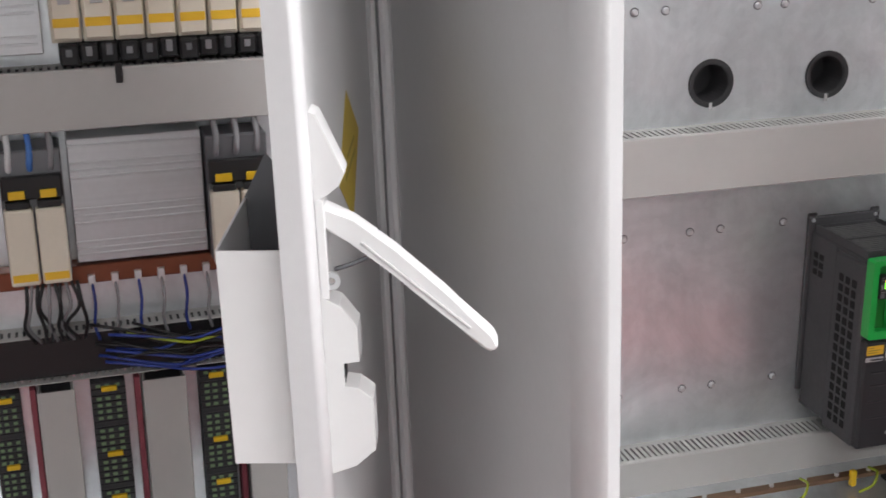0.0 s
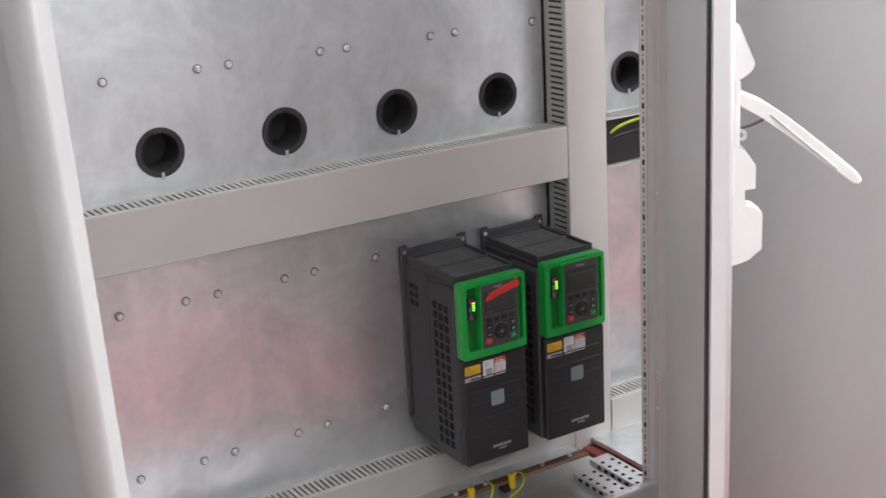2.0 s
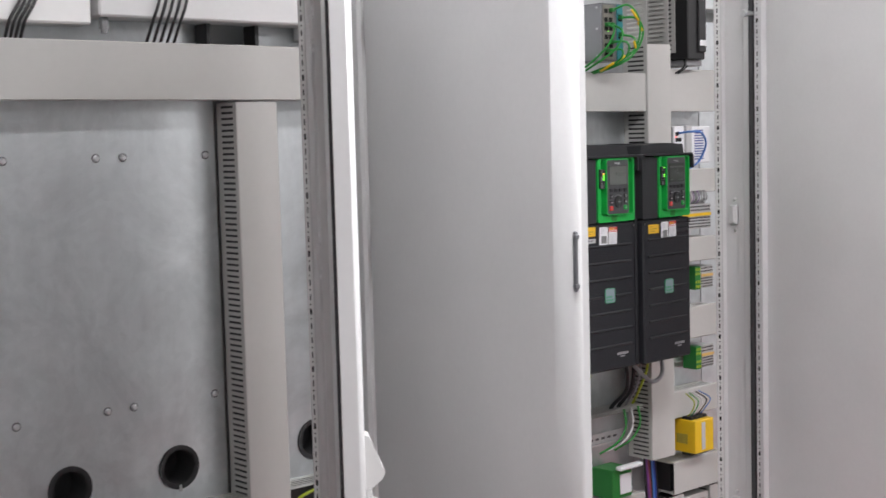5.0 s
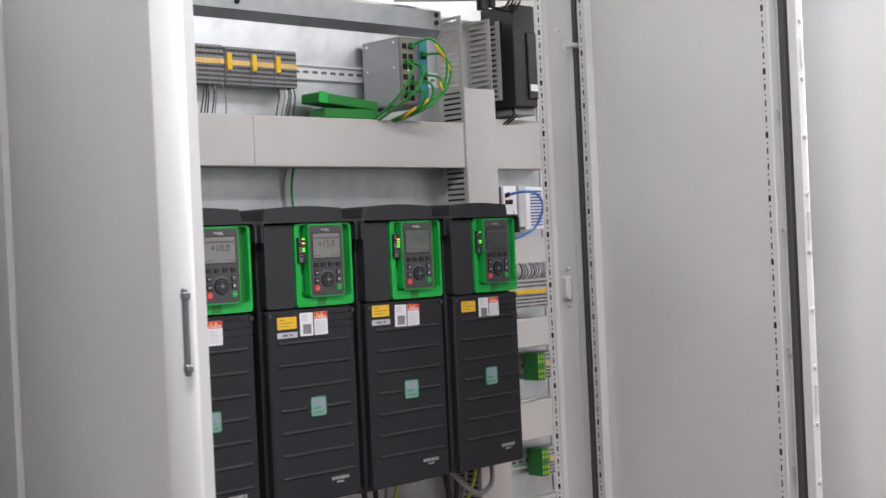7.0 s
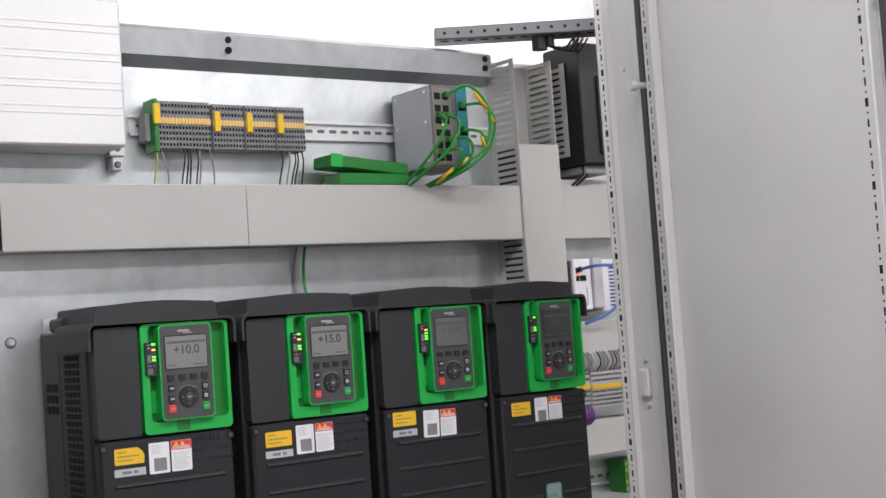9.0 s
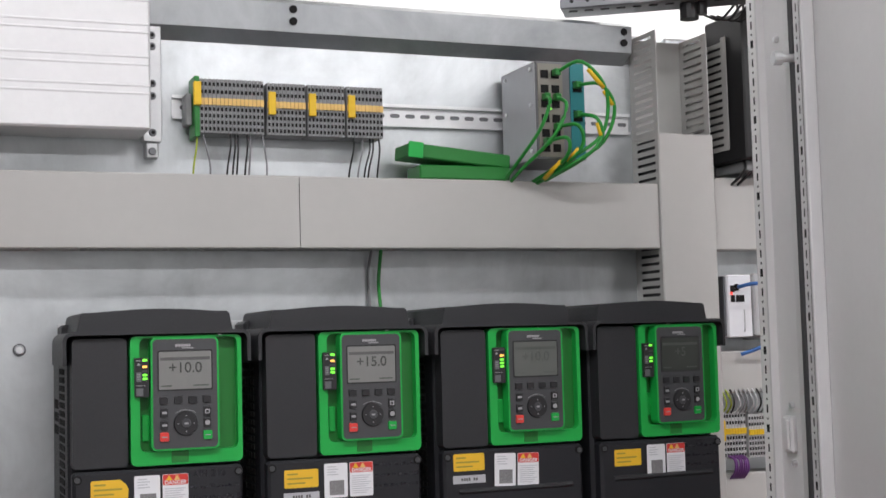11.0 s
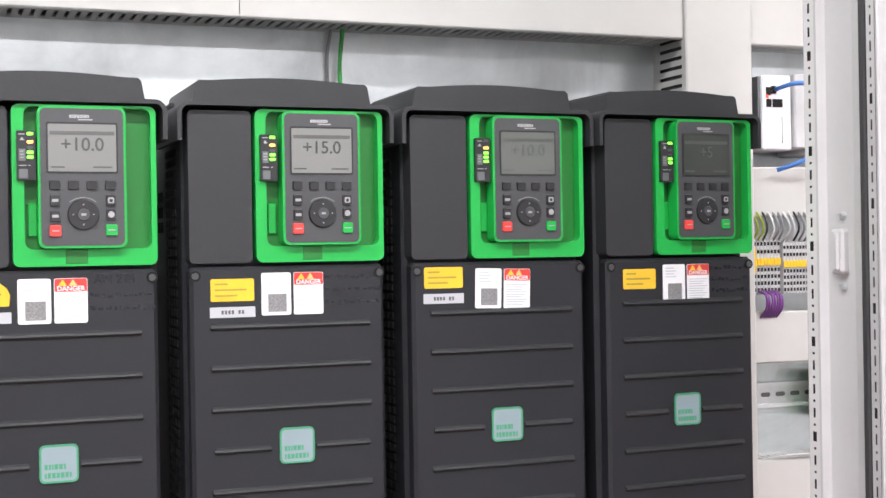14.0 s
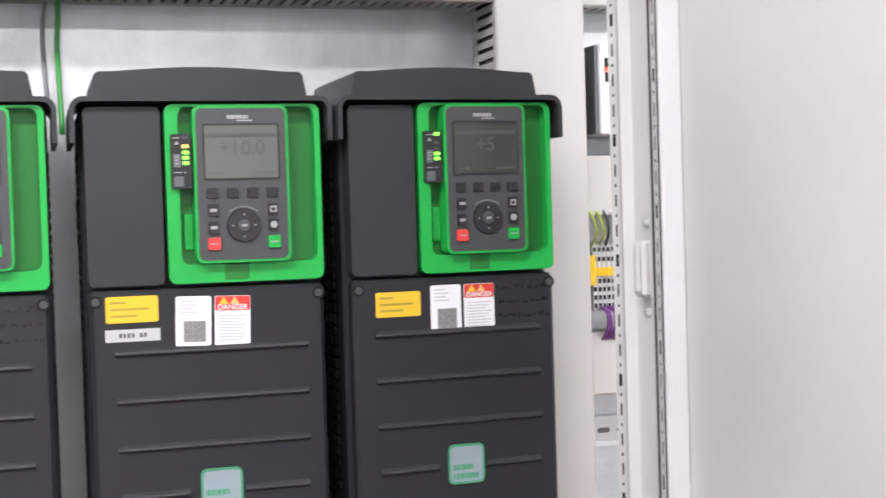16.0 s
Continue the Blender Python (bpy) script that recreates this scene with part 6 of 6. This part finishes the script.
# ---- contactor cabinet ----
def breaker(x, w, z0, z1, yf, label="cream circuit breaker with yellow label strip"):
    o = thing("circuit_breaker", x + w / 2, PY, z0, label, "circuit breaker", "circuit breakers")
    h = z1 - z0
    part("breaker_body", box(B(), x + 0.0005, x + w - 0.0005, yf + 0.012, 1.946, z0 - 0.010, z1, 0.002), CREAM, o)
    part("breaker_front", box(B(), x + 0.003, x + w - 0.003, yf, yf + 0.0125, z0 - 0.004, z1 - h * 0.12, 0.003), CREAM, o)
    part("label_strip", box(B(), x + 0.004, x + w - 0.004, yf - 0.001, yf, z0 + h * 0.16, z0 + h * 0.30), YELLOW, o, "yellow label strip")
    part("rocker", box(B(), x + w * 0.3, x + w * 0.7, yf - 0.006, yf, z0 + h * 0.52, z0 + h * 0.66, 0.001), TERML, o)
    bm = B()
    for k in (0.3, 0.7):
        disc(bm, x + w * k, yf + 0.0118, z0 + h * 0.045, 0.004, -0.0006, n=8)
    part("terminal_screw", bm, VOID, o)
    return o


for i in range(8):
    breaker(0.131 + i * 0.0505, 0.0495, 1.158, 1.262, 1.892)
for i in range(11):
    a = 0.145 + i * 0.032
    sh = thing("cable_shroud", a + 0.01, PY, 1.112, "black shrouded cable lug under a breaker", "cable lug", "shrouded lugs")
    part("shroud", box(B(), a - 0.004, a + 0.027, 1.885 + 0.004 * (i % 3), 1.945, 1.112 + 0.004 * (i % 2), 1.147, 0.004), BLACK, sh)
    part("lug", box(B(), a + 0.006, a + 0.016, 1.882, 1.8845 + 0.004 * (i % 3), 1.128, 1.140 + 0.003 * (i % 3), 0.001), (STEEL, W_GREY)[i % 2], sh)
duct(-0.40, 0.498, 1.012, 1.108, "x", label="grey slotted cable duct between rows of contactors")
solid("duct_clip", box(B(), 0.225, 0.236, 1.862, 1.8695, 1.085, 1.118, 0.001), BLACK, "black cable tie over a duct edge", "cable tie")


def contactor(x, w, label):
    o = thing("contactor", x + w / 2, PY, 0.755, label, "contactor", "contactors")
    part("contactor_base", box(B(), x, x + w, 1.865, 1.946, 0.765, 0.985, 0.003), STEEL, o, "dark grey housing")
    part("terminal_hood", box(B(), x + 0.002, x + w - 0.002, 1.852, 1.8645, 0.905, 0.945, 0.003), BLACK, o)
    n = 2
    p = w / n
    for k in range(n):
        b = part("plug_block", box(B(), x + k * p + 0.002, x + (k + 1) * p - 0.002, 1.838, 1.8645, 0.762, 0.892, 0.003), CREAM, o, "cream plug block")
        part("label_strip", box(B(), x + k * p + 0.005, x + (k + 1) * p - 0.005, 1.8368, 1.8378, 0.770, 0.783), YELLOW, b)
        part("coil_tag", box(B(), x + k * p + 0.012, x + (k + 1) * p - 0.012, 1.846, 1.8515, 0.908, 0.922, 0.001), YELB, o, "yellow tag")
        part("latch", box(B(), x + k * p + 0.006, x + (k + 1) * p - 0.006, 1.844, 1.8645, 0.8925, 0.904, 0.002), BLACK, o)
    for k in range(3):
        a = x + w * (k + 0.5) / 3
        part("wire_lug", tube(B(), [(a, 1.875, 0.945), (a, 1.862, 0.962), (a + 0.002, 1.868, 0.985), (a, 1.885, 1.010)], 0.0055), (W_WHITE, W_LBLUE, W_GREY)[k] if x < 0.2 else W_GREY, o)
    return o


contactor(0.026, 0.100, "dark contactor with cream plug blocks and yellow tags")
contactor(0.360, 0.104, "dark contactor with cream plug blocks and yellow tags")
contactor(-0.20, 0.100, "dark contactor with cream plug blocks and yellow tags")
rp = thing("busbar_cover", 0.255, PY, 0.778, "ribbed pale aluminium busbar cover panel", "busbar cover")
part("panel", box(B(), 0.136, 0.356, 1.885, 1.946, 0.778, 0.993, 0.002), ALU, rp)
me = mesh_of("panel_rib", box(B(), 0, 0.219, 0, 0.004, 0, 0.0045, 0.001), ALU)
for z in (0.790, 0.800, 0.812, 0.846, 0.858, 0.870, 0.925, 0.937, 0.949, 0.978):
    q = new("panel_rib", me)
    q.parent, q.matrix_basis = rp, full(rp).inverted() @ pose(0.1365, 1.8815, z)
rp2 = thing("busbar_cover", 0.02, PY, 1.135, "ribbed pale aluminium busbar cover panel", "busbar cover")
part("panel", box(B(), -0.15, 0.118, 1.885, 1.946, 1.135, 1.30, 0.002), ALU, rp2)
for z in (1.150, 1.162, 1.20, 1.212, 1.25):
    q = new("panel_rib", me)
    q.parent, q.matrix_basis = rp2, full(rp2).inverted() @ pose(-0.149 + 0.04, 1.8815, z)
bb = thing("busbar", 0.1, PY, 0.735, "brown copper busbar with clamps", "busbar")
part("bar", box(B(), -0.35, 0.50, 1.905, 1.945, 0.733, 0.766, 0.002), COPPER, bb)
me = mesh_of("bar_clamp", box(B(), 0, 0.012, 0, 0.010, 0, 0.022, 0.001), BRIGHT)
for k in range(9):
    q = new("bar_clamp", me)
    q.parent, q.matrix_basis = bb, full(bb).inverted() @ pose(0.150 + k * 0.039, 1.8955, 0.728)
for k in range(9):
    a = 0.156 + k * 0.039
    cable("wire", [(a, 1.898, 0.735), (a + 0.002, 1.888, 0.70), (a - 0.002, 1.89, 0.66), (a + 0.004, 1.90, 0.63)], 0.0028, (W_BLUE, W_GREY)[k % 2], "wire from the busbar into the duct")
for k in range(10):
    a = 0.05 + 0.009 * k
    cable("wire", [(a, 1.85, 0.760), (a + rn.uniform(-0.01, 0.01), 1.84, 0.72), (a + rn.uniform(-0.015, 0.015), 1.86, 0.68), (a + 0.004, 1.89, 0.64)], 0.0032, (W_BLACK, W_GREY, W_BLACK)[k % 3], "dark wire under a contactor")
duct(-0.40, 0.498, 0.560, 0.650, "x", depth=0.06, cover=False, label="open slotted cable duct full of wires")
for k in range(16):
    z = 0.575 + rn.uniform(0, 0.06)
    y = 1.880 + rn.uniform(-0.012, 0.006)
    cable("wire", [(0.14 + rn.uniform(0, 0.10), y + 0.016, z + rn.uniform(-0.02, 0.03)), (0.26 + rn.uniform(0, 0.04), y - 0.01, z), (0.33, y, z + rn.uniform(-0.02, 0.02)), (0.42, y - 0.004, z + rn.uniform(-0.02, 0.02)), (0.49, y + 0.01, z)],
          0.003, (W_BLUE, W_BLACK, W_BLACK, W_BLUE, W_BLACK, W_BLACK, W_BLUE, W_BLACK)[k % 8] if k != 15 else W_YG, "wire lying in the open duct")
for a, b in ((0.046, 0.107), (0.225, 0.298), (0.405, 0.47), (-0.14, -0.07)):
    duct(a, b, 0.16, 0.552, "z", depth=0.075, label="grey vertical cable duct between terminal columns")
    solid("red_strip", box(B(), a - 0.014, a - 0.004, 1.905, 1.9485, 0.165, 0.548, 0.001), DULLRED, "dull red strip beside a cable duct", "marker strip", "red strips")


def terminal_column(x, w, z0, z1, yb=1.948):
    o = thing("terminal_column", x + w / 2, yb, z0, "column of dark terminals with green contacts and yellow tags", "terminal blocks", "terminal columns")
    n = int((z1 - z0) / 0.0125)
    me1 = mesh_of("terminal", box(B(), 0, w, -0.040, 0, 0, 0.0115, 0.001), ANTHL)
    bm = B()
    for k in (0.15, 0.4, 0.7):
        box(bm, w * k, w * k + w * 0.14, -0.0415, -0.0402, 0.003, 0.0085)
    me2 = mesh_of("contact", bm, mat("pale_green_contact", (0.16, 0.26, 0.13), 0.5, 0, 0.1, 60))
    for i in range(n):
        t = new("terminal", me1)
        t.parent, t.matrix_basis = o, full(o).inverted() @ pose(x, yb, z0 + i * 0.0125)
        if i % 5 != 3:
            q = new("contact", me2)
            q.parent = t
            q["kind"] = "stuff"
    for zz in (z1 - 0.012, z1 - 0.14, z0 + 0.15):
        part("tag", box(B(), x + w * 0.3, x + w * 0.75, yb - 0.050, yb - 0.0425, zz - 0.006, zz + 0.003, 0.001), YELB, o, "yellow tag")
    return o


for a, w in ((-0.035, 0.05), (0.135, 0.06), (0.325, 0.058)):
    terminal_column(a, w, 0.17, 0.548)
